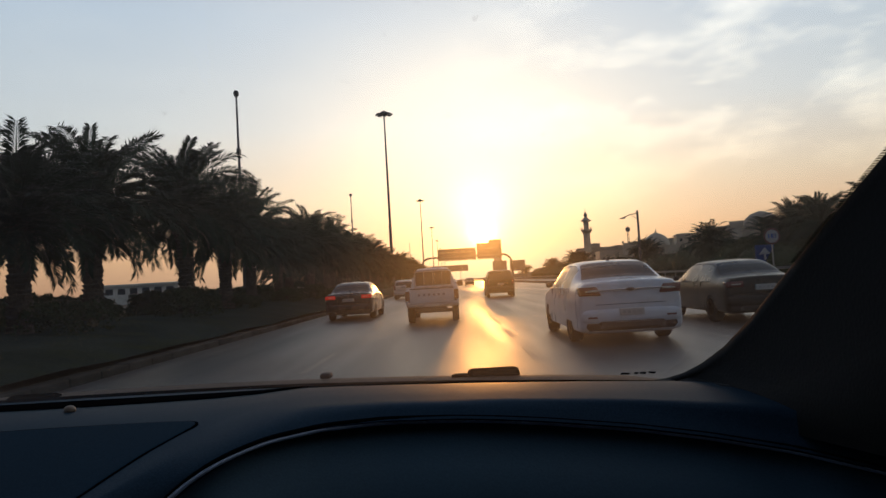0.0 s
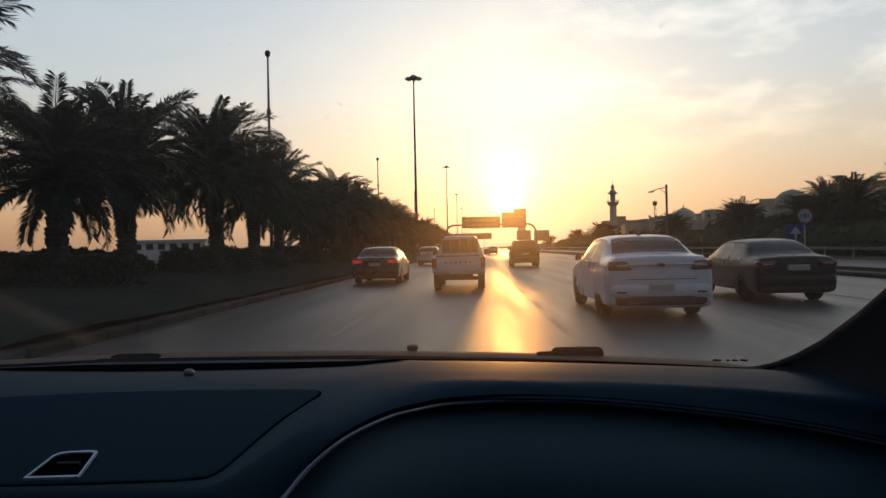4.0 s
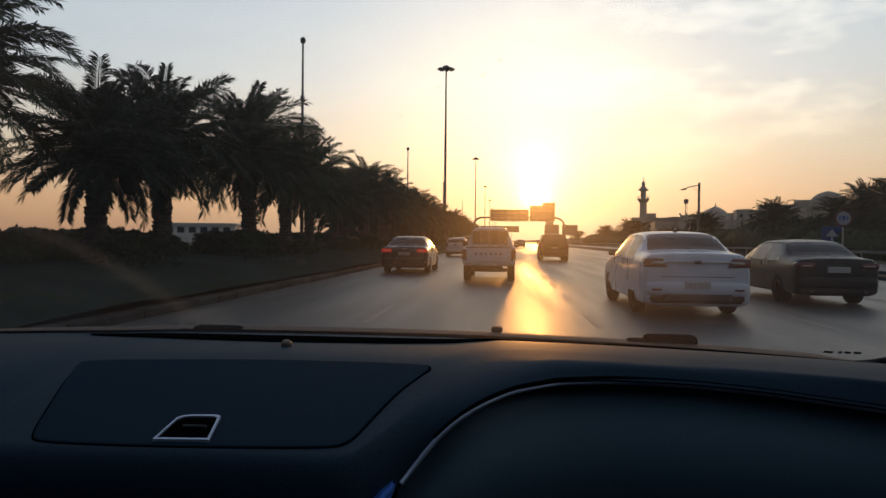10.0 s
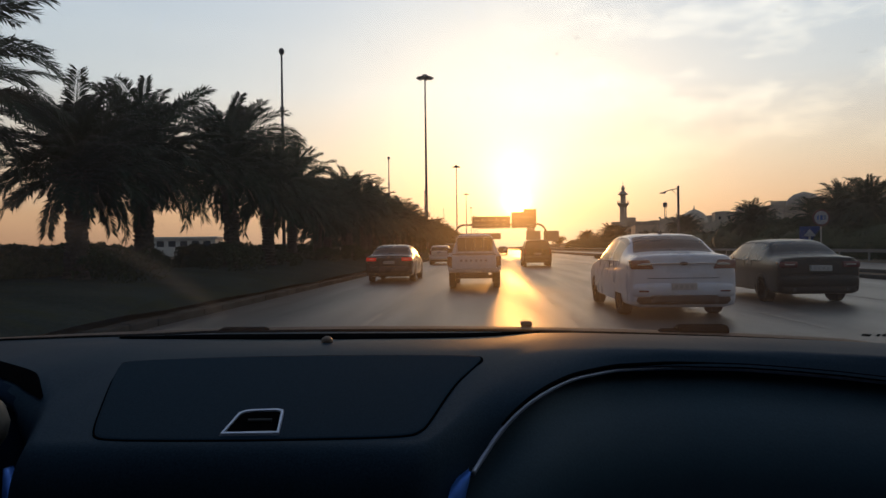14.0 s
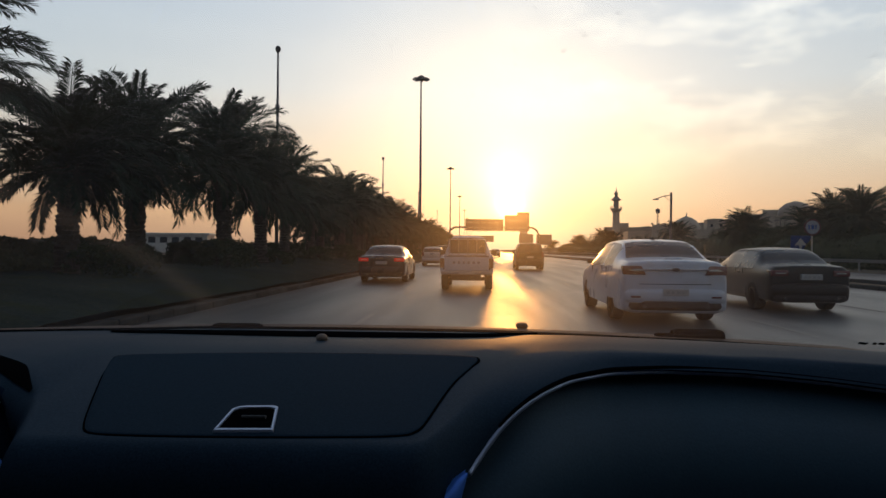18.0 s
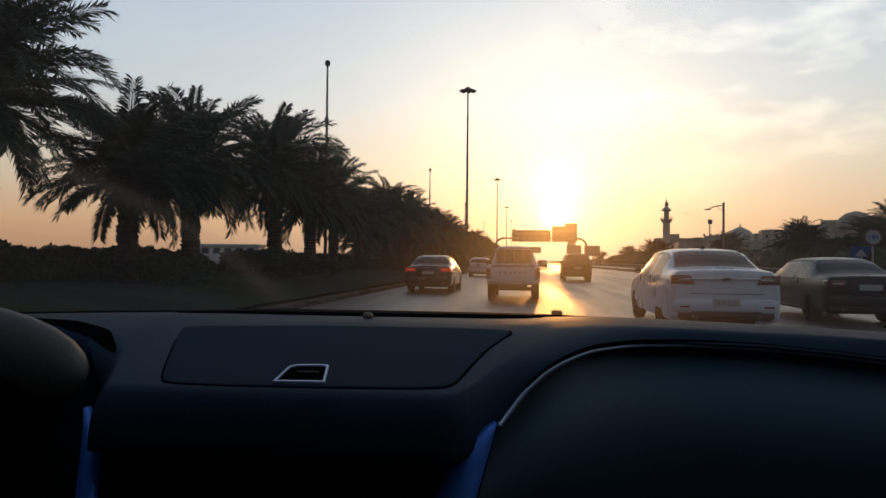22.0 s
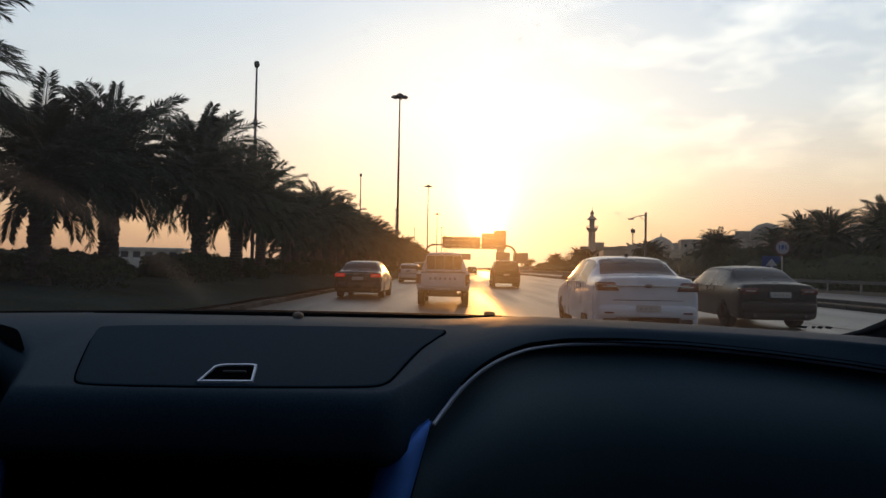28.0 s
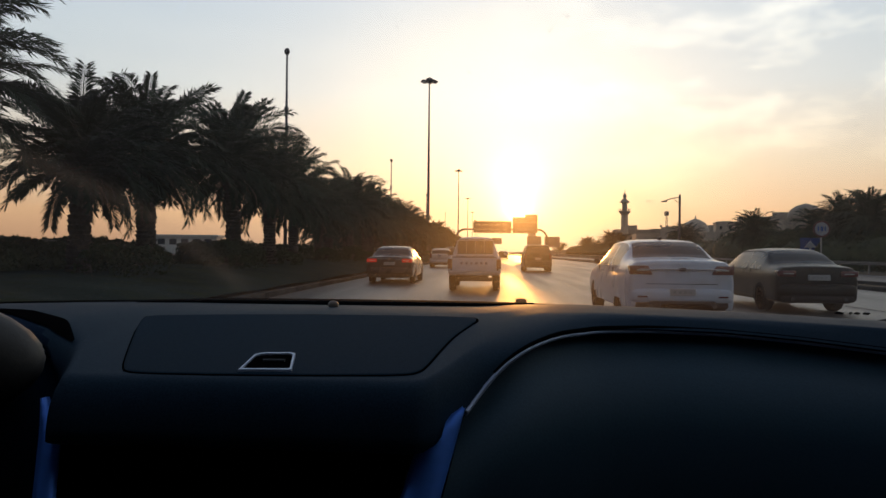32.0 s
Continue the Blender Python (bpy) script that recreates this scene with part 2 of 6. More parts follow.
    t.links.new(fm.outputs[0], m2.inputs[0])
    t.links.new(m1.outputs[0], m2.inputs[1])
    t.links.new(gloss.outputs[0], m2.inputs[2])
    out = t.nodes.new("ShaderNodeOutputMaterial")
    t.links.new(m2.outputs[0], out.inputs[0])
    return m


ASPHALT = material("asphalt", (0.052, 0.051, 0.049), 0.43, grain=160, vary=0.40, bump=0.004, coarse=0.9, spec=0.38, wear=((0.11, 0.105, 0.098), 0.6), stretch=(1.0, 0.05, 1.0))
SERVICE = material("service_asphalt", (0.11, 0.105, 0.10), 0.5, grain=120, vary=0.3, bump=0.004, coarse=0.3, wear=((0.16, 0.15, 0.135), 0.6))
PAINT_LINE = material("road_paint", (0.14, 0.13, 0.115), 0.55, grain=40, vary=0.3, bump=0.002, coarse=3, wear=((0.12, 0.11, 0.10), 0.8))
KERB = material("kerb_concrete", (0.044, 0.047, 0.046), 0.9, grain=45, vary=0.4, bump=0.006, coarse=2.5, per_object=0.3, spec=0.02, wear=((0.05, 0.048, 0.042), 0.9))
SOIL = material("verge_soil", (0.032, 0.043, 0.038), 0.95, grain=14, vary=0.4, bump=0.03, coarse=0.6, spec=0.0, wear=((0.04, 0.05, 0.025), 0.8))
SAND = material("sand", (0.17, 0.14, 0.105), 0.95, grain=3, vary=0.3, bump=0.05, coarse=0.05, spec=0.0, wear=((0.09, 0.08, 0.06), 0.7))
BARK = material("palm_bark", (0.060, 0.052, 0.042), 0.95, grain=22, vary=0.45, bump=0.02, coarse=3, per_object=0.15, spec=0.1)
FROND = material("palm_leaf", (0.024, 0.040, 0.026), 0.8, grain=9, vary=0.35, coarse=0.8, per_object=0.2, spec=0.1)
DRY_FROND = material("dry_palm_leaf", (0.075, 0.062, 0.038), 0.8, grain=9, vary=0.35, coarse=0.8)
HEDGE = material("hedge_leaf", (0.030, 0.042, 0.020), 0.75, grain=6, vary=0.45, coarse=0.7, spec=0.06)
STEEL = material("galvanised_steel", (0.30, 0.30, 0.30), 0.5, 0.6, grain=20, vary=0.2, coarse=1.0)
DARK_STEEL = material("painted_steel", (0.07, 0.07, 0.075), 0.5, 0.3, grain=20, vary=0.2)
LAMP_GLASS = material("lamp_glass", (0.45, 0.45, 0.42), 0.25, grain=12, vary=0.15)
SIGN_BLUE = material("sign_back", (0.10, 0.085, 0.075), 0.55, 0.2, grain=6, vary=0.35, coarse=1.2)
SIGN_FACE = material("sign_sheeting", (0.075, 0.052, 0.048), 0.5, grain=9, vary=0.35, coarse=0.8)
LANE_BLUE = material("blue_road_sign", (0.02, 0.065, 0.24), 0.5, grain=12, vary=0.25, wear=((0.07, 0.08, 0.11), 0.4))
MARKER_YELLOW = material("yellow_marker", (0.42, 0.34, 0.04), 0.5, grain=12, vary=0.25)
ROUND_FACE = material("round_sign_face", (0.20, 0.22, 0.26), 0.5, grain=14, vary=0.25)
SIGN_RIM = material("sign_rim", (0.075, 0.022, 0.022), 0.5, grain=14, vary=0.25)
SIGN_BAR = material("sign_lettering", (0.22, 0.20, 0.18), 0.45, grain=14, vary=0.15)
ADVERT = material("billboard_print", (0.20, 0.15, 0.13), 0.5, grain=2.0, vary=0.4, coarse=0.6)
STONE = material("pale_stone", (0.36, 0.31, 0.25), 0.85, grain=8, vary=0.25, bump=0.01, coarse=0.5, per_object=0.2)
PLASTER = material("house_plaster", (0.34, 0.29, 0.235), 0.88, grain=1.2, vary=0.25, coarse=0.15, per_object=0.3)
GLASS_DARK = material("dark_window", (0.02, 0.022, 0.025), 0.12, grain=3, vary=0.2)
WHITE_WALL = material("white_wall", (0.55, 0.54, 0.50), 0.8, grain=3, vary=0.2, coarse=0.3, wear=((0.3, 0.27, 0.22), 0.5))
WHITE_PAINT = material("white_car_paint", (0.47, 0.52, 0.59), 0.30, grain=4, vary=0.05, coarse=1.5, coat=0.25, wear=((0.36, 0.33, 0.29), 0.5))
SILVER_PAINT = material("silver_car_paint", (0.42, 0.43, 0.45), 0.32, 0.4, grain=4, vary=0.08, coarse=1.5, coat=0.5)
BLACK_PAINT = material("dark_car_paint", (0.010, 0.012, 0.0125), 0.34, grain=4, vary=0.15, coarse=1.5, spec=0.25, coat=0.08, wear=((0.026, 0.024, 0.021), 0.35))
BLUE_PAINT = material("dark_blue_car_paint", (0.018, 0.022, 0.034), 0.28, grain=4, vary=0.15, coarse=1.5, spec=0.3, coat=0.25)
CAR_GLASS = material("tinted_car_glass", (0.03, 0.035, 0.04), 0.3, grain=3, vary=0.1, spec=0.3)
TYRE = material("tyre_rubber", (0.018, 0.018, 0.018), 0.9, grain=40, vary=0.3, bump=0.003, spec=0.15)
RIM = material("wheel_rim", (0.35, 0.35, 0.36), 0.35, 0.8, grain=12, vary=0.2)
PLASTIC = material("black_plastic", (0.022, 0.022, 0.024), 0.6, grain=60, vary=0.2, bump=0.001)
TAIL = material("red_lamp_lens", (0.10, 0.016, 0.016), 0.25, grain=20, vary=0.2, coat=0.5)
TAIL_ON = material("lit_red_lamp", (0.5, 0.02, 0.015), 0.2, grain=20, vary=0.2, emit=((1.0, 0.05, 0.03), 0.22))
PLATE = material("plate_white", (0.36, 0.36, 0.35), 0.5, grain=30, vary=0.1)
CHROME = material("chrome", (0.55, 0.56, 0.58), 0.18, 1.0, grain=20, vary=0.08)
STRIPE = material("stripe_decal", (0.30, 0.07, 0.05), 0.4, grain=10, vary=0.2)
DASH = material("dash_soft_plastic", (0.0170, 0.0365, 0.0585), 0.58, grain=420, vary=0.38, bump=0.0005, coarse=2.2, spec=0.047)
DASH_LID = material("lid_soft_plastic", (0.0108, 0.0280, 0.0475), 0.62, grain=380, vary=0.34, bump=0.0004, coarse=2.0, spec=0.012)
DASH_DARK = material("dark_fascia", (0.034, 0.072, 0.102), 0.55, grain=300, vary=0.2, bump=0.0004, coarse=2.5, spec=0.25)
# dash plastic made darker: shade on the cowl lips put into the colour
LIP = material("shaded_lip_plastic", (0.014, 0.027, 0.052), 0.8, grain=300, vary=0.2, bump=0.0004, coarse=2.5, spec=0.01)
# near-black for dark parts; on gaps and the console it paints shade
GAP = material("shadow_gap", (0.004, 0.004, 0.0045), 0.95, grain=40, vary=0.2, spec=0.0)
TRIM = material("satin_trim", (0.36, 0.43, 0.57), 0.38, 0.45, grain=60, vary=0.1)
TRIM_BLUE = material("blue_satin_trim", (0.10, 0.30, 0.95), 0.36, 0.45, grain=60, vary=0.1)
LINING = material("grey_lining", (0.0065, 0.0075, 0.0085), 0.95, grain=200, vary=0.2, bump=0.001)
PEBBLE = material("pale_pebble", (0.26, 0.19, 0.14), 0.5, grain=90, vary=0.2)
SCREEN = pane("windscreen_glass", (0.97, 0.98, 0.97), 0.015, (0.85, 0.72, 0.56), spots=0.11, haze=0.007, arcs=((-0.747, 1.352, 0.553, 0.022, 0.84, 1.30, 0.050), (0.349, 1.287, 0.317, 0.020, 0.93, 1.20, 0.060)))
MIRROR = material("mirror_glass", (0.75, 0.78, 0.78), 0.03, 1.0, grain=4, vary=0.03)
# unseen panes behind the camera, tint added to hold daylight off the dashboard
SIDE_GLASS = pane("cabin_dimming_glass", (0.42, 0.44, 0.47), 0.01)
BINNACLE = material("binnacle_plastic", (0.060, 0.057, 0.052), 0.6, grain=200, vary=0.2, bump=0.0006)

# ---- small builders ----


def part(name, bm, mat, parent=None, label="", smooth=False):
    """One mesh object from a bmesh, under a thing or a part."""
    me = bpy.data.meshes.new(name)
    bm.normal_update()
    bm.to_mesh(me)
    bm.free()
    me.materials.append(mat)
    if smooth:
        me.shade_smooth()
    ob = new(name, me)
    if parent is not None:
        ob.parent = parent
    return tagged(ob, label)


def faces_part(name, verts, faces, mat, parent=None, label="", smooth=False):
    me = bpy.data.meshes.new(name)
    me.from_pydata(verts, [], faces)
    me.update()
    me.materials.append(mat)
    if smooth:
        me.shade_smooth()
    ob = new(name, me)
    if parent is not None:
        ob.parent = parent
    return tagged(ob, label)


def box(bm, lo, hi, bevel=0.0):
    v = [bm.verts.new((x, y, z)) for z in (lo[2], hi[2]) for y in (lo[1], hi[1]) for x in (lo[0], hi[0])]
    fs = [bm.faces.new([v[i] for i in q]) for q in ((0, 2, 3, 1), (4, 5, 7, 6), (0, 1, 5, 4), (2, 6, 7, 3), (0, 4, 6, 2), (1, 3, 7, 5))]
    if bevel:
        es = list({e for f in fs for e in f.edges})
        bmesh.ops.bevel(bm, geom=es, offset=bevel, segments=2, affect="EDGES", profile=0.5)
    return bm


def boxed(lo, hi, bevel=0.0):
    return box(bmesh.new(), lo, hi, bevel)


def tube(bm, pts, radii, sides=8, cap=True):
    """A round bar along points."""
    rings = []
    pts = [Vector(p) for p in pts]
    for i, p in enumerate(pts):
        d = (pts[min(i + 1, len(pts) - 1)] - pts[max(i - 1, 0)]).normalized()
        a = d.orthogonal().normalized() if abs(d.z) > 0.9 else d.cross(Vector((0, 0, 1))).normalized()
        b = d.cross(a)
        r = radii[i] if isinstance(radii, (list, tuple)) else radii
        rings.append([bm.verts.new(p + (a * math.cos(k * math.tau / sides) + b * math.sin(k * math.tau / sides)) * r) for k in range(sides)])
    for r0, r1 in zip(rings, rings[1:]):
        for k in range(sides):
            bm.faces.new((r0[k], r0[(k + 1) % sides], r1[(k + 1) % sides], r1[k]))
    if cap:
        bm.faces.new(rings[0][::-1])
        bm.faces.new(rings[-1])
    return bm


def lathe(bm, profile, sides=24, centre=(0, 0)):
    """A turned body from (radius, z) pairs."""
    rings = [[bm.verts.new((centre[0] + r * math.cos(k * math.tau / sides), centre[1] + r * math.sin(k * math.tau / sides), z)) for k in range(sides)] for r, z in profile]
    for r0, r1 in zip(rings, rings[1:]):
        for k in range(sides):
            bm.faces.new((r0[k], r0[(k + 1) % sides], r1[(k + 1) % sides], r1[k]))
    bm.faces.new(rings[0][::-1])
    bm.faces.new(rings[-1])
    return bm


def grid_faces(rows, cols):
    return [(r * cols + c, r * cols + c + 1, (r + 1) * cols + c + 1, (r + 1) * cols + c) for r in range(rows - 1) for c in range(cols - 1)]


def lerp(table, x):
    """A value from a table of (x, value) pairs."""
    if x <= table[0][0]:
        return table[0][1]
    for (a, va), (b, vb) in zip(table, table[1:]):
        if x <= b:
            return va + (vb - va) * (x - a) / (b - a)
    return table[-1][1]


def thing(name, label, category, at=None, group="", kind=""):
    e = new(name)
    e.empty_display_size = 0.2
    if at is not None:
        e.matrix_basis = at
    return tagged(e, label, category, group, kind)


# ---- ground and road ----
ROAD_L, ROAD_R = -5.5, 14.2


def build_ground():
    xs = [-2500, -600, -200, -80, -45, -30, -22, -16, -12.5, -10.5, -8.5, -7, -5.8, -5.7, 14.3, 14.5, 16.5, 17.2, 25.5, 27, 32, 45, 70, 120, 220, 400, 800, 2500]
    ys = [-2500, -400, -60, -20] + [4 * i for i in range(0, 45)] + [200, 240, 300, 400, 600, 900, 1500, 2800]
    verts = []
    for y in ys:
        for x in xs:
            z = -0.06
            if x < -5.8:
                z = lerp([(-45, 0.0), (-16, 0.1), (-12.5, 0.45), (-10.5, 0.75), (-8.5, 0.62), (-7, 0.35), (-5.8, 0.12)], x)
                if -15 < x < -6:
                    z += 0.10 * noise.noise((x * 0.5, y * 0.22, 0.0))
            elif x > 14.4:
                z = lerp([(14.5, 0.10), (16.5, 0.08), (17.2, -0.02), (25.5, -0.02), (27, 0.3), (32, 0.8), (45, 0.9), (70, 1.0), (120, 2.5), (220, 9.0), (400, 20.0), (800, 24.0)], x) - 0.01
                if y < 120:
                    z *= 0.25 + 0.75 * max(0, min(1, (y + 20) / 140))
                if x > 26:
                    z += 0.25 * noise.noise((x * 0.06, y * 0.05, 2.0))
            if -12.6 < x < -5.75 and -22 < y < 225:
                z -= 0.3
            verts.append((x, y, z))
    g = faces_part("ground", verts, grid_faces(len(ys), len(xs)), SAND, smooth=True)
    tagged(g, "dry sandy ground rising to a low hill beside the road", "ground", kind="structure")


def strip(name, x0, x1, y0, y1, z, mat, label, category, camber=0.0):
    ys = [y0 + (y1 - y0) * i / 40 for i in range(41)]
    xs = [x0 + (x1 - x0) * i / 12 for i in range(13)]
    verts = [(x, y, z + camber * noise.noise((x * 0.2, y * 0.03, 1.0))) for y in ys for x in xs]
    return tagged(faces_part(name, verts, grid_faces(41, 13), mat, smooth=True), label, category, kind="structure")


build_ground()
road = strip("road", ROAD_L, ROAD_R, -60, 1400, 0.0, ASPHALT, "worn grey asphalt highway with several lanes", "road")
service_road = strip("service_road", 17.4, 25.2, -60, 900, 0.004, SERVICE, "pale dusty service road beside the highway", "road")


def verge():
    xs = [-12.4, -11, -9.5, -8, -6.8, -5.9]
    ys = [-20 + 1.5 * i for i in range(160)]
    verts = [(x, y, lerp([(-12.5, 0.5), (-10.5, 0.80), (-8.5, 0.67), (-7, 0.42), (-5.9, 0.19)], x) + 0.10 * noise.noise((x * 0.5, y * 0.22, 0.0)) + 0.03 * noise.noise((x * 3, y * 3, 5.0))) for y in ys for x in xs]
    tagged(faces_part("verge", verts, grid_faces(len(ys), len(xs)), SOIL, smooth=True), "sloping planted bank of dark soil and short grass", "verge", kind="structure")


verge()

# ---- the car that carries the camera ----
ego = thing("passenger_car", "dark car cabin seen from within, dusty windscreen, twin-cowl black dashboard", "car", pose(0, 0, 0))


def dash_top_z(x, y):
    """Height of the dashboard's upper side."""
    plane = lerp([(0.70, 1.1046), (0.77, 1.116), (1.04, 1.160), (1.12, 1.164), (1.30, 1.160)], y)
    if x > 0:
        hood = lerp([(0.80, 1.150), (0.96, 1.166), (1.04, 1.1725), (1.12, 1.1755), (1.20, 1.174), (1.26, 1.168), (1.32, 1.157)], y)
    else:
        hood = lerp([(0.80, 1.166), (0.96, 1.170), (1.10, 1.168), (1.30, 1.158)], y)
    s = lerp([(0.22, 0.0), (0.27, 0.12), (0.33, 0.7), (0.40, 1.0)], abs(x))
    drop = 0.030 * x * x if x > 0 else 0.022 * x * x
    return plane + (hood - plane) * s - drop * (0.3 + 0.7 * s)


LIP_Z = [(0.19, 1.045), (0.205, 1.050), (0.232, 1.068), (0.256, 1.102), (0.288, 1.130), (0.32, 1.148), (0.375, 1.161), (0.46, 1.166), (0.60, 1.160), (0.71, 1.152), (0.80, 1.143), (0.917, 1.125), (1.03, 1.100)]
LIP_Y = [(0.19, 0.715), (0.21, 0.76), (0.24, 0.82), (0.28, 0.855), (0.35, 0.865), (1.03, 0.865)]
# passenger's cowl: the trim line and the brow over it
TRIM_Z = [(0.19, 1.045), (0.205, 1.048), (0.232, 1.064), (0.245, 1.080), (0.27, 1.108), (0.30, 1.129), (0.33, 1.140), (0.36, 1.146), (0.42, 1.148), (0.50, 1.1475), (0.60, 1.1445), (0.72, 1.135), (0.84, 1.122), (0.93, 1.110), (1.03, 1.092), (1.15, 1.066)]
TRIM_Y = [(0.19, 0.715), (0.21, 0.76), (0.24, 0.825), (0.27, 0.858), (0.30, 0.885), (0.36, 0.948), (0.42, 0.995), (0.50, 1.018), (0.66, 1.022), (0.84, 1.005), (1.03, 0.96), (1.15, 0.89)]
BROW_UP = [(0.19, 0.004), (0.25, 0.007), (0.30, 0.012), (0.36, 0.0145), (0.50, 0.0165), (0.84, 0.0185), (1.03, 0.018)]
BROW_IN = [(0.19, 0.004), (0.25, 0.012), (0.30, 0.026), (0.36, 0.030), (0.50, 0.022), (1.03, 0.022)]


def soft(table, x, d=0.012):
    return (lerp(table, x - d) + 2 * lerp(table, x) + lerp(table, x + d)) / 4


def lip(x):
    if x > 0:
        return soft(TRIM_Y, x), soft(TRIM_Z, x)
    a = max(0.0, -x - 0.035)
    return lerp(LIP_Y, a), lerp(LIP_Z, a)


def cowl_column(x):
    """Passenger's side: flat top, a brow with a tight edge, a dark face down to the trim."""
    ty, tz = lip(x)
    uy, uz = ty + soft(BROW_IN, x), tz + soft(BROW_UP, x)
    r = lerp([(0.19, 0.05), (0.27, 0.075), (0.33, 0.05), (0.40, 0.022), (0.50, 0.012), (1.03, 0.012)], x)
    start = uy + r
    pts = [(y, dash_top_z(x, y)) for y in (1.32, 1.28, 1.24, 1.20, 1.16, 1.13, 1.11)]
    pts += [(1.11 + (start - 1.11) * k / 4, dash_top_z(x, 1.11 + (start - 1.11) * k / 4)) for k in (1, 2, 3, 4)]
    z0 = pts[-1][1]
    f = lerp([(0.19, 1.0), (0.30, 0.9), (0.42, 0.35), (1.03, 0.25)], x)
    ey, ez = uy + (ty - uy) * f, uz + (tz - uz) * f
    for k in range(1, 6):
        t = k / 5
        pts.append(((1 - t) ** 2 * start + 2 * t * (1 - t) * uy + t * t * ey, (1 - t) ** 2 * z0 + 2 * t * (1 - t) * uz + t * t * ez))
    pts += [((ey + ty) / 2, (ez + tz) / 2), (ty, tz), (ty + 0.012, tz - 0.006), (ty + 0.026, tz - 0.010)]
    return pts


def rolled_column(x):
    """Centre and driver's side: the top rolls over into a round front edge."""
    ly, lz = lip(x)
    r = lerp([(0.19, 0.045), (0.27, 0.07), (0.36, 0.09)], x if x > 0 else -x - 0.035)
    pts = [(y, dash_top_z(x, y)) for y in (1.32, 1.28, 1.22, 1.16, 1.10, 1.05, 1.00)]
    start = ly + r
    pts += [(1.00 + (start - 1.00) * k / 4, dash_top_z(x, 1.00 + (start - 1.00) * k / 4)) for k in (1, 2, 3, 4)]
    z0 = pts[-1][1]
    for k in range(1, 8):
        a = k / 7 * math.pi / 2
        pts.append((ly + r * (1 - math.sin(a)), lz + (z0 - lz) * math.cos(a)))
    pts.append((ly + 0.012, lz - 0.006))
    pts.append((ly + 0.030, lz - 0.010))
    return pts


def dash_column(x):
    w = lerp([(0.215, 0.0), (0.25, 0.16), (0.29, 0.50), (0.33, 0.84), (0.37, 1.0)], x)
    if w <= 0:
        return rolled_column(x)
    if w >= 1:
        return cowl_column(x)
    return [(a + (c - a) * w, b + (d - b) * w) for (a, b), (c, d) in zip(rolled_column(x), cowl_column(x))]


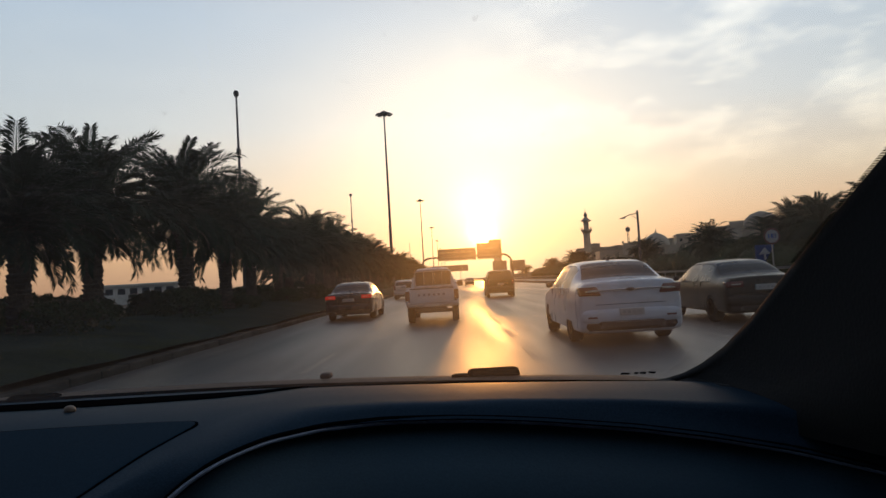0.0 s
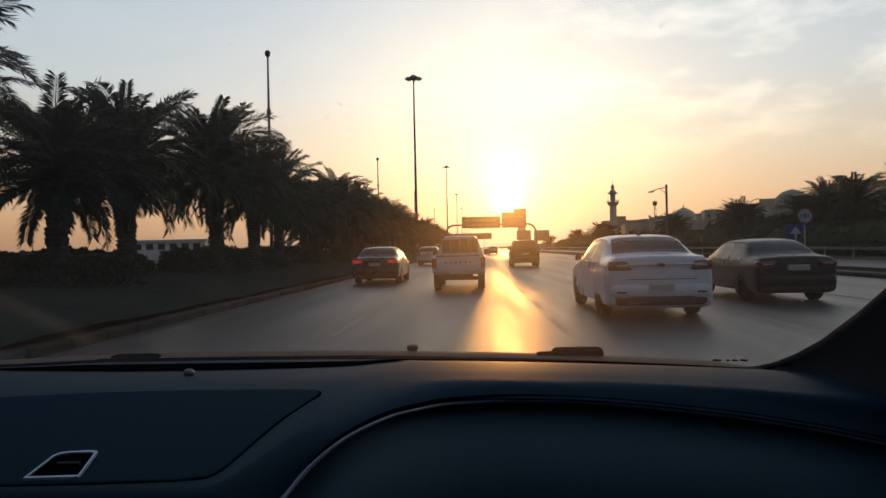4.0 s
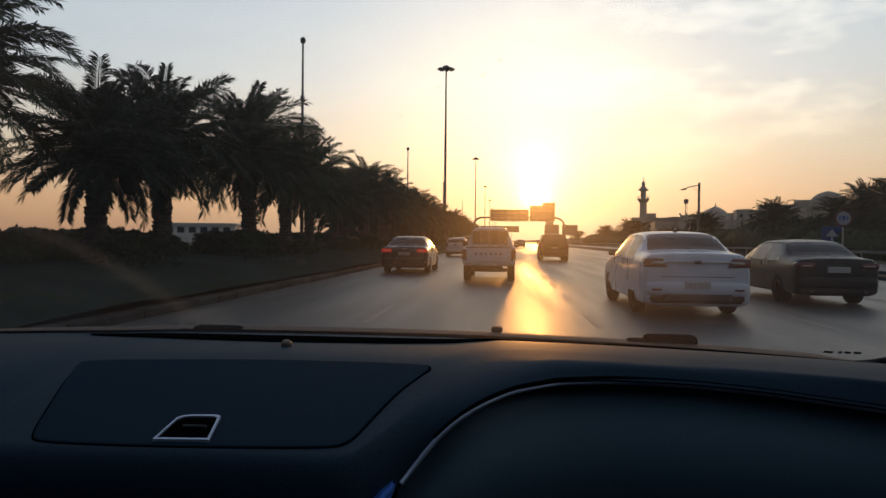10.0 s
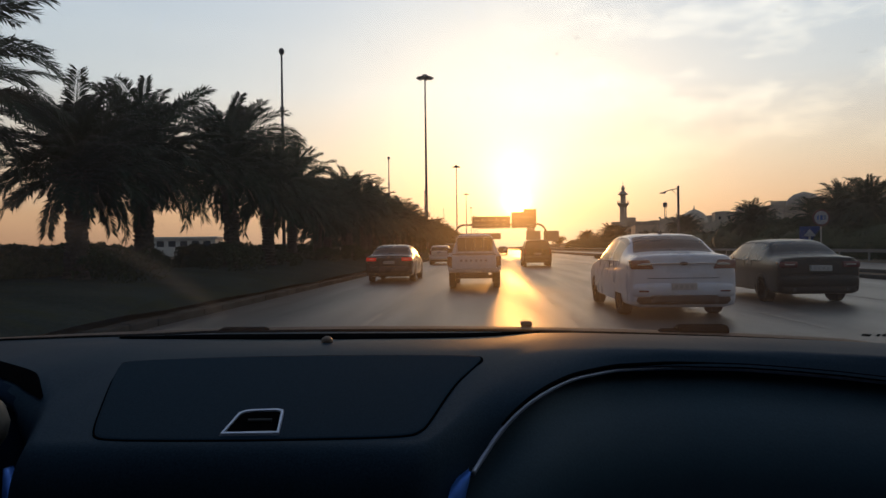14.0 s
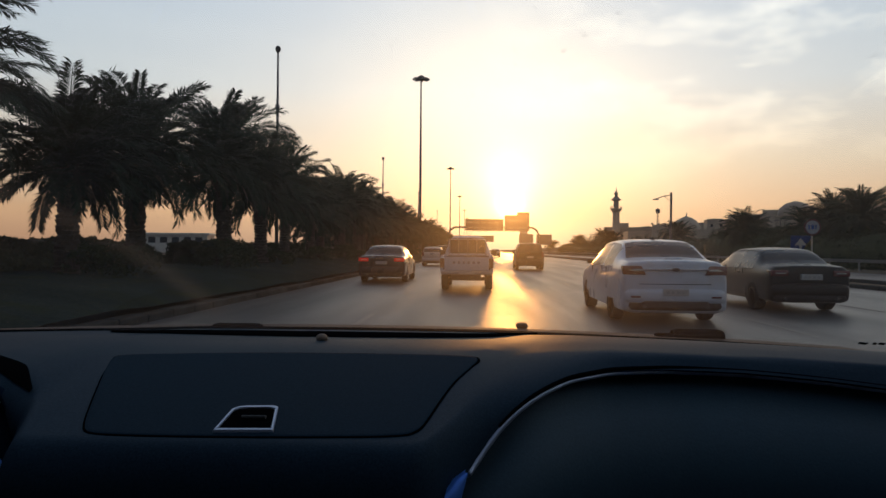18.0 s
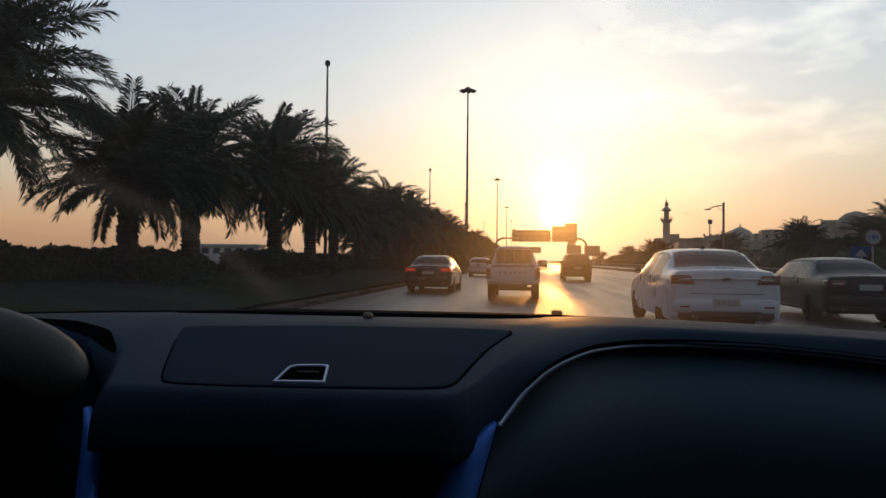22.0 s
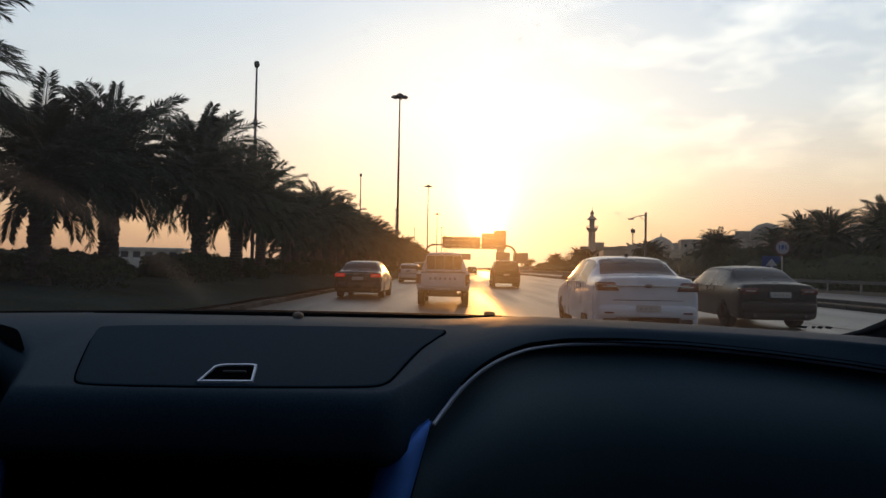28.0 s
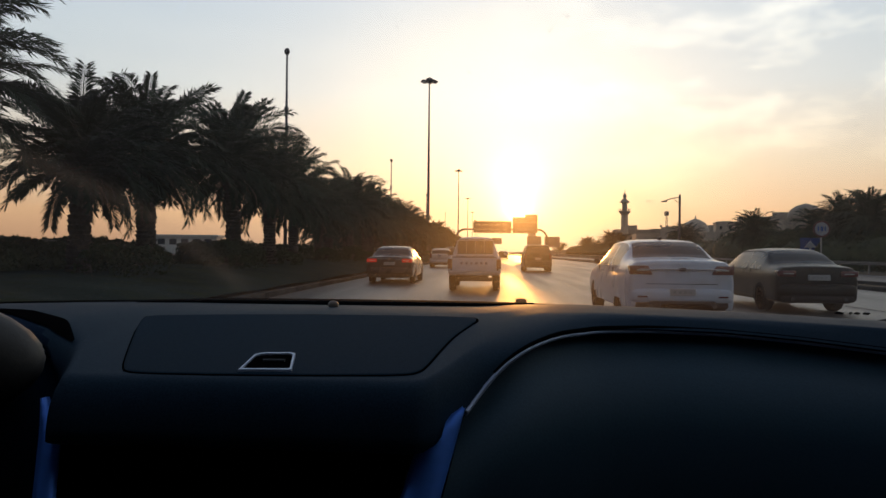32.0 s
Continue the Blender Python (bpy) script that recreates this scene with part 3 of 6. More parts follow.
def build_dash():
    xs = [-1.03 + 2.18 * i / 168 for i in range(169)]
    cols = [dash_column(x) for x in xs]
    n = len(cols[0])
    verts = [(x, y, z) for x, col in zip(xs, cols) for y, z in col]
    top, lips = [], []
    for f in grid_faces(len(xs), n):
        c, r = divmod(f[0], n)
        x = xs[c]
        # rows at the rolled edge that get the shade-dark lip colour
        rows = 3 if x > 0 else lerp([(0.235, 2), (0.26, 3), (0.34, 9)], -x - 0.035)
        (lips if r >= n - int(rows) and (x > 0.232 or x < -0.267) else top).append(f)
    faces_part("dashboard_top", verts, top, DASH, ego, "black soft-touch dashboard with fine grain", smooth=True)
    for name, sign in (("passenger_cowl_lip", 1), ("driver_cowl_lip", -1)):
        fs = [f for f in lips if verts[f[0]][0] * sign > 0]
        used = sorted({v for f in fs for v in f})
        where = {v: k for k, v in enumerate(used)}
        faces_part(name, [verts[v] for v in used], [tuple(where[v] for v in f) for f in fs], LIP, ego, "rolled lip of the cowl, coloured dark for its shade", smooth=True)

    # fascia panels under the two cowls
    for side, name in ((1, "passenger_fascia"), (-1, "driver_fascia")):
        us = [0.236 + (0.912 if side > 0 else 0.794) * (i / 60) for i in range(61)]
        verts = []
        for u in us:
            x = side * u if side > 0 else -u - 0.035
            ly, lz = lip(x)
            near = ((0.024, lz - 0.009), (0.020, lz - 0.016), (0.004, lz - 0.032), (-0.032, lz - 0.055), (-0.064, lz - 0.087), (-0.084, lz - 0.132), (-0.086, lz - 0.24), (-0.06, 0.60))
            far = ((0.028, lz - 0.008), (0.030, lz - 0.013), (0.010, lz - 0.028), (-0.022, lz - 0.052), (-0.045, lz - 0.085), (-0.058, lz - 0.14), (-0.052, lz - 0.24), (-0.03, 0.60))
            for dy, z in near if side > 0 else far:
                lean = side * 0.283 * max(0.0, 1.075 - z) * max(0.0, 1 - (u - 0.236) / 0.2)
                verts.append((x - lean, ly + dy, z))
        f = grid_faces(61, 8)
        # the driver's panel takes the shade-dark lip colour too
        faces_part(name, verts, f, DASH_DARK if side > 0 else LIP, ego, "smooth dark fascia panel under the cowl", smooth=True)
    # satin trim along each cowl, from the joint upwards
    for side in (1, -1):
        bm = bmesh.new()
        us = [0.2335 + (0.91 if side > 0 else 0.80) * (i / 70) ** 1.6 for i in range(71)]
        shift = 0 if side > 0 else -0.035
        if side > 0:
            pts = [(u, lip(u)[0] + lerp([(0.24, 0.001), (0.34, 0.0), (0.42, 0.0035), (0.55, 0.007)], u), lip(u)[1] - lerp([(0.24, 0.0015), (0.34, 0.0035), (0.60, 0.0045)], u)) for u in us]
        else:
            pts = [(-u - 0.035, lip(-u - 0.035)[0] + lerp([(0.25, 0.004), (0.29, 0.007), (0.42, 0.009)], u), lip(-u - 0.035)[1] - lerp([(0.25, 0.001), (0.29, 0.005), (0.42, 0.0075)], u)) for u in us]
        tube(bm, pts, [lerp([(0.23, 0.0038), (0.28, 0.0034), (0.36, 0.0027), (1.0, 0.0024)], u) * (1.0 if side > 0 else 0.5) for u in us], 8)
        part("cowl_trim", bm, TRIM, ego, "thin satin metal trim line", True)
        if side > 0:
            bm = bmesh.new()
            tube(bm, [(x, y - 0.0005, z + lerp([(0.26, 0.0048), (0.36, 0.0056), (1.0, 0.0062)], x)) for x, y, z in pts if x > 0.262], [lerp([(0.26, 0.0012), (0.32, 0.0026), (0.45, 0.0034)], x) for x, y, z in pts if x > 0.262], 8)
            part("trim_groove", bm, GAP, ego, "dark groove above the trim", True)
        verts, n = [], 16
        for i in range(n):
            k = (i / (n - 1)) ** 1.3
            z, y, xr = 1.080 - 0.30 * k, 0.775 - 0.18 * k, 0.235 - 0.085 * k
            w = 0.004 + (0.040 if side > 0 else 0.020) * min(1.0, k * 9.0)
            for d, dy in ((0, 0.010), (0.12, 0.0), (0.85, -0.002), (1, 0.012)):
                verts.append((side * (xr - w * (1 - d)) + shift, y + dy, z))
        faces_part("console_trim", verts, grid_faces(n, 4), TRIM_BLUE, ego, "bluish satin trim beside the centre console", smooth=True)
    # centre console under the lip, its deep shade put into the near-black colour
    part("centre_console", boxed((-0.165, 0.74, 0.35), (0.165, 0.98, 1.03), 0.01), GAP, ego, "centre console coloured black for deep shade")

    # lid in the middle, with a dark gap round it
    edge = [(-0.262, 1.004), (-0.245, 1.017), (-0.12, 1.028), (0.02, 1.034), (0.17, 1.036), (0.236, 1.032), (0.246, 1.018), (0.232, 0.978), (0.214, 0.930), (0.200, 0.868),
            (0.190, 0.815), (0.183, 0.786), (0.168, 0.770), (0.04, 0.762), (-0.07, 0.759), (-0.152, 0.760), (-0.170, 0.773), (-0.205, 0.856), (-0.245, 0.955)]
    for _ in range(3):
        cut = []
        for (xa, ya), (xb, yb) in zip(edge, edge[1:] + edge[:1]):
            cut += [(xa * 0.78 + xb * 0.22, ya * 0.78 + yb * 0.22), (xa * 0.22 + xb * 0.78, ya * 0.22 + yb * 0.78)]
        edge = cut
    cx, cy = 0.0, 0.90

    def slab(name, grow, z0, z1, mat, label):
        bm = bmesh.new()
        loop = []
        for x, y in edge:
            d = Vector((x - cx, y - cy))
            d += d.normalized() * grow * (2.0 if grow > 0 and y > 1.0 else 1.0)
            loop.append((cx + d.x, cy + d.y))
        base = 1.116 - 0.77 * 0.163
        low = [bm.verts.new((x, y, base + 0.163 * y + z0)) for x, y in loop]
        top = [bm.verts.new((x, y, base + 0.163 * y + z1)) for x, y in loop]
        inner = [bm.verts.new((cx + (x - cx) * 0.988, cy + (y - cy) * 0.98, base + 0.163 * (cy + (y - cy) * 0.98) + z1 + 0.0005)) for x, y in loop]
        bm.faces.new(inner[::-1])
        for ring0, ring1 in ((low, top), (top, inner)):
            for i in range(len(loop)):
                j = (i + 1) % len(loop)
                bm.faces.new((ring0[j], ring0[i], ring1[i], ring1[j]))
        return part(name, bm, mat, ego, label)

    slab("lid_gap", 0.0017, -0.006, 0.0006, GAP, "dark gap round the lid")
    lid = slab("storage_lid", -0.0006, -0.004, 0.0013, DASH_LID, "flat dark storage lid in the dashboard")

    def on_lid(x, y, up):
        return (x, y, 1.116 + (y - 0.77) * 0.163 + up)

    # bezel corners, wound from the two round far ones to the two square near ones
    outer = [(-0.029, 0.824), (-0.024, 0.831), (-0.015, 0.834), (0.014, 0.836), (0.021, 0.833), (0.023, 0.825), (0.034, 0.770), (-0.029, 0.767)]
    nn = len(outer)
    c = Vector((0.0, 0.80))
    bm = bmesh.new()
    ro = [bm.verts.new(on_lid(x, y, 0.0008)) for x, y in outer]
    rt = [bm.verts.new(on_lid(c.x + (x - c.x) * 0.97, c.y + (y - c.y) * 0.97, 0.0045)) for x, y in outer]
    inset = [(c.x + (x - c.x) * 0.885, c.y + (y - c.y) * 0.85) for x, y in outer]
    ri = [bm.verts.new(on_lid(x, y, 0.0045)) for x, y in inset]
    rd = [bm.verts.new(on_lid(x, y, 0.0015)) for x, y in inset]
    for a, b in ((ro, rt), (rt, ri), (ri, rd)):
        for i in range(nn):
            bm.faces.new((a[i], a[(i + 1) % nn], b[(i + 1) % nn], b[i]))
    part("latch_frame", bm, TRIM, lid, "bright satin latch frame")
    bm = bmesh.new()
    bm.faces.new([bm.verts.new(on_lid(x, y, 0.0026)) for x, y in inset])
    part("latch_recess", bm, GAP, lid, "black latch recess")
    bm = bmesh.new()
    tube(bm, [on_lid(-0.010, 0.802, 0.0036), on_lid(0.016, 0.803, 0.0036)], 0.0025, 8)
    part("latch_bar", bm, PLASTIC, lid)

    # demister slot
    n = 48
    verts = []
    for i in range(n):
        k = 0.5 - 0.5 * math.cos(math.pi * i / (n - 1))
        x = -0.405 + 0.75 * k
        bow = math.sin(math.pi * (0.004 + 0.992 * k)) ** 0.55
        w = 0.001 + 0.040 * bow
        y = 1.272 - w
        for d in (-1, -0.8, 0.8, 1):
            verts.append((x, y + d * w, dash_top_z(x, y + d * w) + (0.003 if abs(d) < 1 else 0.0006)))
    faces_part("demister_slot", verts, grid_faces(n, 4), GAP, ego, "long dark demister slot under the windscreen")
    # black band between dashboard and glass
    verts = []
    xs = [-1.03 + 2.06 * i / 40 for i in range(41)]
    for x in xs:
        z = dash_top_z(x, 1.30)
        for y, dz in ((1.315, 0.000), (1.325, 0.004), (1.36, 0.000), (1.40, -0.02)):
            verts.append((x, y - 0.05 * x * x, z + dz))
    faces_part("windscreen_seal", verts, grid_faces(41, 4), GAP, ego, "black rubber seal at the foot of the windscreen", smooth=True)
    # long dark slit in the driver's cowl, behind the binnacle
    verts, n = [], 26
    for i in range(n):
        x = -0.54 + 0.258 * i / (n - 1)
        col = sorted(dash_column(x)[:-2])
        far = lerp([(-0.54, 0.995), (-0.518, 1.005), (-0.441, 0.970), (-0.366, 0.932), (-0.32, 0.910), (-0.282, 0.862)], x)
        near = lerp([(-0.54, 0.985), (-0.50, 0.955), (-0.438, 0.922), (-0.358, 0.884), (-0.322, 0.876), (-0.282, 0.856)], x)
        for k in (0, 0.33, 0.66, 1):
            y = near + (far - near) * k
            verts.append((x, y, lerp(col, y) + 0.002))
    faces_part("cowl_slit", verts, grid_faces(n, 4), GAP, ego, "long dark slit in the driver's cowl", smooth=True)
    # instrument binnacle in the driver's cowl
    bm = bmesh.new()
    bmesh.ops.create_uvsphere(bm, u_segments=28, v_segments=16, radius=1.0)
    bmesh.ops.transform(bm, matrix=Matrix.LocRotScale((-0.520, 0.80, 1.120), Euler((0.1, 0, 0)), (0.235, 0.075, 0.088)), verts=bm.verts)
    hood = part("instrument_binnacle", bm, BINNACLE, ego, "rounded grey instrument binnacle", True)
    bm = bmesh.new()
    bmesh.ops.create_uvsphere(bm, u_segments=24, v_segments=12, radius=1.0)
    bmesh.ops.transform(bm, matrix=Matrix.LocRotScale((-0.520, 0.752, 1.075), Euler((0.1, 0, 0)), (0.205, 0.055, 0.075)), verts=bm.verts)
    part("binnacle_opening", bm, GAP, hood, "dark opening of the binnacle", True)


build_dash()
stone = thing("pebble", "small brown rounded pebble lying on the dashboard", "pebble", pose(-0.002, 1.150, 1.1595))
bm = bmesh.new()
bmesh.ops.create_uvsphere(bm, u_segments=14, v_segments=8, radius=0.0082)
bmesh.ops.scale(bm, vec=(1.15, 0.8, 0.85), verts=bm.verts)
bmesh.ops.translate(bm, vec=(0, 0, 0.007), verts=bm.verts)
part("pebble_body", bm, PEBBLE, stone, smooth=True)


def screen_point(x, y, off=0.0):
    """A place on the windscreen."""
    yy = y - 0.05 * x * x
    return (x, yy, 1.165 + (1.30 - y) * 0.6 + off)


def build_shell():
    ys = [1.42 - 1.0 * i / 14 for i in range(15)]
    verts, n = [], 21
    for y in ys:
        w = 1.06 + 0.07 * (1.42 - y) - (0.10 * max(0, (y - 1.28) / 0.14) ** 2)
        for j in range(n):
            x = -w + 2 * w * j / (n - 1)
            verts.append(screen_point(x, y))
    glass = faces_part("windscreen", verts, grid_faces(15, n), SCREEN, ego, "dusty clear windscreen with specks", smooth=True)
    glass.visible_shadow = False
    # sticker with lettering too small to read
    bm = bmesh.new()
    for x0, x1 in ((0.884, 0.899), (0.907, 0.913), (0.916, 0.926), (0.930, 0.942)):
        p = [screen_point(x, y, -0.004) for x, y in ((x0, 1.313), (x1, 1.315), (x1, 1.308), (x0, 1.306))]
        bm.faces.new([bm.verts.new(q) for q in p])
    part("glass_marking", bm, PLASTIC, ego, "tiny dark printed marking on the glass")
    # pillars: a curved foot that sweeps up and back
    line = [(0.86, 1.36), (0.932, 1.346), (0.966, 1.336), (0.990, 1.319), (1.010, 1.288), (1.028, 1.235), (1.039, 1.150), (1.044, 1.043), (1.050, 0.955), (1.057, 0.88), (1.064, 0.80), (1.072, 0.71), (1.09, 0.55), (1.105, 0.42)]
    for side in (1, -1):
        verts = []
        for i, (x, y) in enumerate(line):
            p = Vector(screen_point(x, y))
            f = min(1.0, max(0.06, (i - 1) / 6))
            for dx, dy, dz in ((0.010, 0.010, -0.004), (0.001, 0.0, -0.003), (0.003, -0.012, -0.010), (0.012, -0.06 * f, -0.02 * f), (0.02, -0.25 * f, -0.06 * f), (0.03, -0.55 * f, -0.13 * f), (0.10, -0.55 * f, -0.13 * f), (0.10, 0.02, 0.0)):
                verts.append((side * (p.x + dx), p.y + dy, p.z + dz))
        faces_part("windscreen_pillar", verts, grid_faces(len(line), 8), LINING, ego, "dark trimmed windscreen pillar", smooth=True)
        # printed dots along the upper glass edge
        dots_v, dots_f = [], []
        for k in range(150):
            y = 1.02 - 0.0035 * k
            x = lerp([(0.5, 1.094), (0.55, 1.09), (0.71, 1.072), (0.80, 1.064), (0.88, 1.057), (0.955, 1.050), (1.043, 1.044)], y) - 0.0035
            c = [screen_point(x + a, y + b, -0.003) for a, b in ((-0.0022, 0.0), (0.0, -0.0011), (0.006, -0.0011), (0.006, 0.0011), (0.0, 0.0011))]
            dots_f.append(tuple(range(len(dots_v), len(dots_v) + 5)))
            dots_v += [(side * a, b, d) for a, b, d in c]
        tagged(faces_part("glass_dots", dots_v, dots_f, GAP, ego, "row of tiny black dots on the glass edge"), kind="stuff")
        # corner of the dashboard and door card beside it
        bm = bmesh.new()
        box(bm, (1.14 if side > 0 else -1.16, -0.9, 0.25), (1.21 if side > 0 else -1.0, 1.38, 1.06), 0.02)
        part("front_door", bm, DASH_DARK, ego, "dark door card")
        bm = bmesh.new()
        box(bm, (1.02 if side > 0 else -1.14, -2.1, 0.25), (1.14 if side > 0 else -1.02, -0.92, 1.08), 0.04)
        part("rear_door", bm, DASH_DARK, ego, "dark door card")
        for y0, y1 in ((-0.99, -0.85), (-2.15, -1.95)):
            bm = bmesh.new()
            box(bm, (1.03 if side > 0 else -1.13, y0, 1.0), (1.13 if side > 0 else -1.03, y1, 1.72), 0.02)
            part("door_pillar", bm, LINING, ego)
        # the dashboard's end sweeps up into the foot of the pillar
        if side > 0:
            verts, ys = [], [1.335 - 0.03 * k for k in range(9)]
            for y in ys:
                z, k = dash_top_z(1.0, y) - lerp([(1.10, 0.012), (1.15, 0.0)], y), lerp([(1.10, 0.1), (1.16, 0.4), (1.335, 0.15)], y)
                for x, up in ((0.985, -0.004), (1.02, 0.002), (1.05, 0.012), (1.08, 0.030), (1.105, 0.060), (1.125, 0.11), (1.14, 0.22)):
                    verts.append((x, y, z + (up * k if up > 0 else up)))
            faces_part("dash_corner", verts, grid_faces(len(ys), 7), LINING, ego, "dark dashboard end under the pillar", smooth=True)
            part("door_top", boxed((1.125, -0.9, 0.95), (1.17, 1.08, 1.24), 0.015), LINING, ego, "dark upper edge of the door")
        else:
            bm = bmesh.new()
            v = [(0.97, 1.34, 1.02), (1.10, 1.34, 1.02), (1.12, -0.3, 0.98), (1.00, -0.3, 0.98), (1.015, 1.23, 1.185), (1.09, 1.23, 1.20), (1.11, -0.3, 1.25), (1.04, -0.3, 1.24)]
            v = [bm.verts.new((-a, b, c)) for a, b, c in v]
            for q in ((0, 1, 2, 3), (4, 5, 6, 7), (0, 1, 5, 4), (1, 2, 6, 5), (2, 3, 7, 6), (3, 0, 4, 7)):
                bm.faces.new([v[k] for k in q])
            part("dash_corner", bm, GAP, ego, "dark dashboard corner under the pillar")
    # outer door skins
    for lo, hi in ((1.214, 1.232), (-1.182, -1.164)):
        for y0, y1 in ((-0.89, 1.40), (-2.10, -0.91)):
            part("door_skin", boxed((lo, y0, 0.26), (hi, y1, 1.05), 0.008), BONNET, ego, "outer door panel in the bonnet's brown")
    for lo, hi in ((1.17, 1.212), (-1.16, -1.142)):
        part("sill", boxed((lo, -2.1, 0.27), (hi, -0.91, 1.04), 0.006), LINING, ego)
    # roof, header, seats' back wall
    bm = bmesh.new()
    box(bm, (-1.13, -2.3, 1.69), (1.13, 0.42, 1.75), 0.03)
    part("roof", bm, LINING, ego, "grey cloth roof lining")
    bm = bmesh.new()
    box(bm, (-1.10, -2.75, 0.25), (1.10, -2.35, 1.10), 0.05)
    part("rear_shelf", bm, DASH_DARK, ego)
    bm = bmesh.new()
    box(bm, (-1.10, -2.4, 0.24), (1.10, 1.3, 0.30), 0.01)
    part("cabin_floor", bm, LINING, ego)
    bm = bmesh.new()
    box(bm, (-1.05, 1.33, 0.30), (1.05, 1.38, 1.10), 0.01)
    part("bulkhead", bm, GAP, ego)
    for side in (1, -1):
        for y0, y1 in ((-0.86, 0.12), (-1.96, -0.98)):
            bm = boxed((min(side * 1.07, side * 1.076), y0, 1.03), (max(side * 1.07, side * 1.076), y1, 1.70))
            part("side_window", bm, SIDE_GLASS, ego, "unseen side window, tint added to dim the cabin")
    part("rear_window", boxed((-1.03, -2.50, 1.08), (1.03, -2.494, 1.70)), SIDE_GLASS, ego, "unseen rear window, tint added to dim the cabin")
    part("front_seat", boxed((0.28, -0.75, 0.30), (0.82, -0.45, 1.22), 0.08), LINING, ego, "dark cloth seat")
    part("front_seat", boxed((-0.82, -0.75, 0.30), (-0.28, -0.45, 1.22), 0.08), LINING, ego, "dark cloth seat")
    # rear-view mirror hung from the glass
    stem = bmesh.new()
    tube(stem, [(0.15, 0.475, 1.62), (0.15, 0.485, 1.652)], [0.016, 0.012], 8)
    mirror = part("rear_view_mirror", boxed((0.02, 0.458, 1.571), (0.28, 0.492, 1.636), 0.016), GAP, ego, "black rear-view mirror under the roof edge", True)
    part("mirror_stem", stem, GAP, mirror)
    part("mirror_glass", boxed((0.034, 0.4545, 1.581), (0.266, 0.4575, 1.626), 0.001), MIRROR, mirror, "mirror glass")
    # bonnet, scuttle and wiper roots in front of the glass
    verts = []
    ys = [1.42, 1.46, 1.50, 1.56, 1.7, 1.95, 2.2, 2.42, 2.55, 2.60]
    zs = [1.140, 1.148, 1.150, 1.140, 1.09, 1.01, 0.94, 0.86, 0.76, 0.55]
    for y, z in zip(ys, zs):
        for j in range(17):
            x = -1.06 + 2.12 * j / 16
            verts.append((x, y - 0.10 * x * x, z - 0.022 * x * x - 0.10 * max(0, abs(x) - 0.92)))
    faces_part("bonnet", verts, grid_faces(len(ys), 17), BONNET, ego, "dusty bonnet edge below the windscreen, reflected light in its brown", smooth=True)
    for x in (0.675, -0.245):
        bm = bmesh.new()
        box(bm, (x - 0.052, WIPER_Y, 1.120), (x + 0.052, WIPER_Y + 0.035, 1.120 + WIPER_H), 0.010)
        box(bm, (x - 0.085, WIPER_Y, 1.120), (x - 0.03, WIPER_Y + 0.03, 1.112 + WIPER_H), 0.008)
        part("wiper_root", bm, GAP, ego, "black wiper arm root")
    bm = bmesh.new()
    box(bm, (0.322, 1.49, 1.146), (0.346, 1.515, 1.158), 0.005)
    part("washer_nozzle", bm, PLASTIC, ego, "small black washer nozzle")
    for x in (-1.12, 1.12):
        bm = bmesh.new()
        box(bm, (min(x, x * 0.9), 1.40, 0.30), (max(x, x * 0.9), 2.5, 0.80), 0.05)
        part("wing", bm, BONNET, ego)
    bm = bmesh.new()
    box(bm, (-1.0, -3.2, 0.3), (1.0, -2.7, 0.95), 0.08)
    part("boot", bm, BONNET, ego)


WIPER_Y, WIPER_H = 1.44, 0.034
# dust, plus warm reflected light put into the brown base colour
BONNET = material("lit_dusty_bonnet", (0.13, 0.10, 0.082), 0.6, grain=60, vary=0.3, coarse=4, spec=0.02, wear=((0.10, 0.08, 0.065), 0.7))
build_shell()

# ---- traffic ----


def wheel(parent, x, y, r=0.33, w=0.22):
    hub = new("wheel")
    hub.parent = parent
    hub.matrix_basis = pose(x, y, r, 0, 90, 0)
    s = 1 if x > 0 else -1
    bm = bmesh.new()
    lathe(bm, [(r * 0.62, -w / 2), (r * 0.93, -w / 2), (r, -w / 2 + 0.03), (r, w / 2 - 0.03), (r * 0.93, w / 2), (r * 0.62, w / 2)], 28)
    part("tyre", bm, TYRE, hub, smooth=True)
    bm = bmesh.new()
    zc = s * (w / 2 - 0.02)
    lathe(bm, [(r * 0.63, zc - 0.02), (r * 0.63, zc + 0.022), (r * 0.52, zc + 0.008), (r * 0.16, zc + 0.014), (r * 0.13, zc + 0.022)], 20)
    part("rim", bm, RIM, hub)


def loft_body(st):
    """Verts and faces of a body from stations (y, half width, bottom, belt, roof, half width at roof); and the rows of its glass."""
    verts = []
    for y, w, zb, zbelt, zr, wr in st:
        for x, z in ((w * 0.80, zb), (w * 0.97, zb + 0.06), (w, zb + 0.22), (w * 1.0, zb + (zbelt - zb) * 0.66), (w * 0.955, zbelt), (wr + (w * 0.95 - wr) * 0.10, zbelt + (zr - zbelt) * 0.88), (wr * 0.88, zr - 0.008), (wr * 0.45, zr + 0.012), (0, zr + 0.016)):
            verts.append((x, y, z))
    return verts


for x in (-0.90, 0.90):
    for y in (-2.05, 1.95):
        wheel(ego, x, y, 0.33, 0.22)
FINE = 3


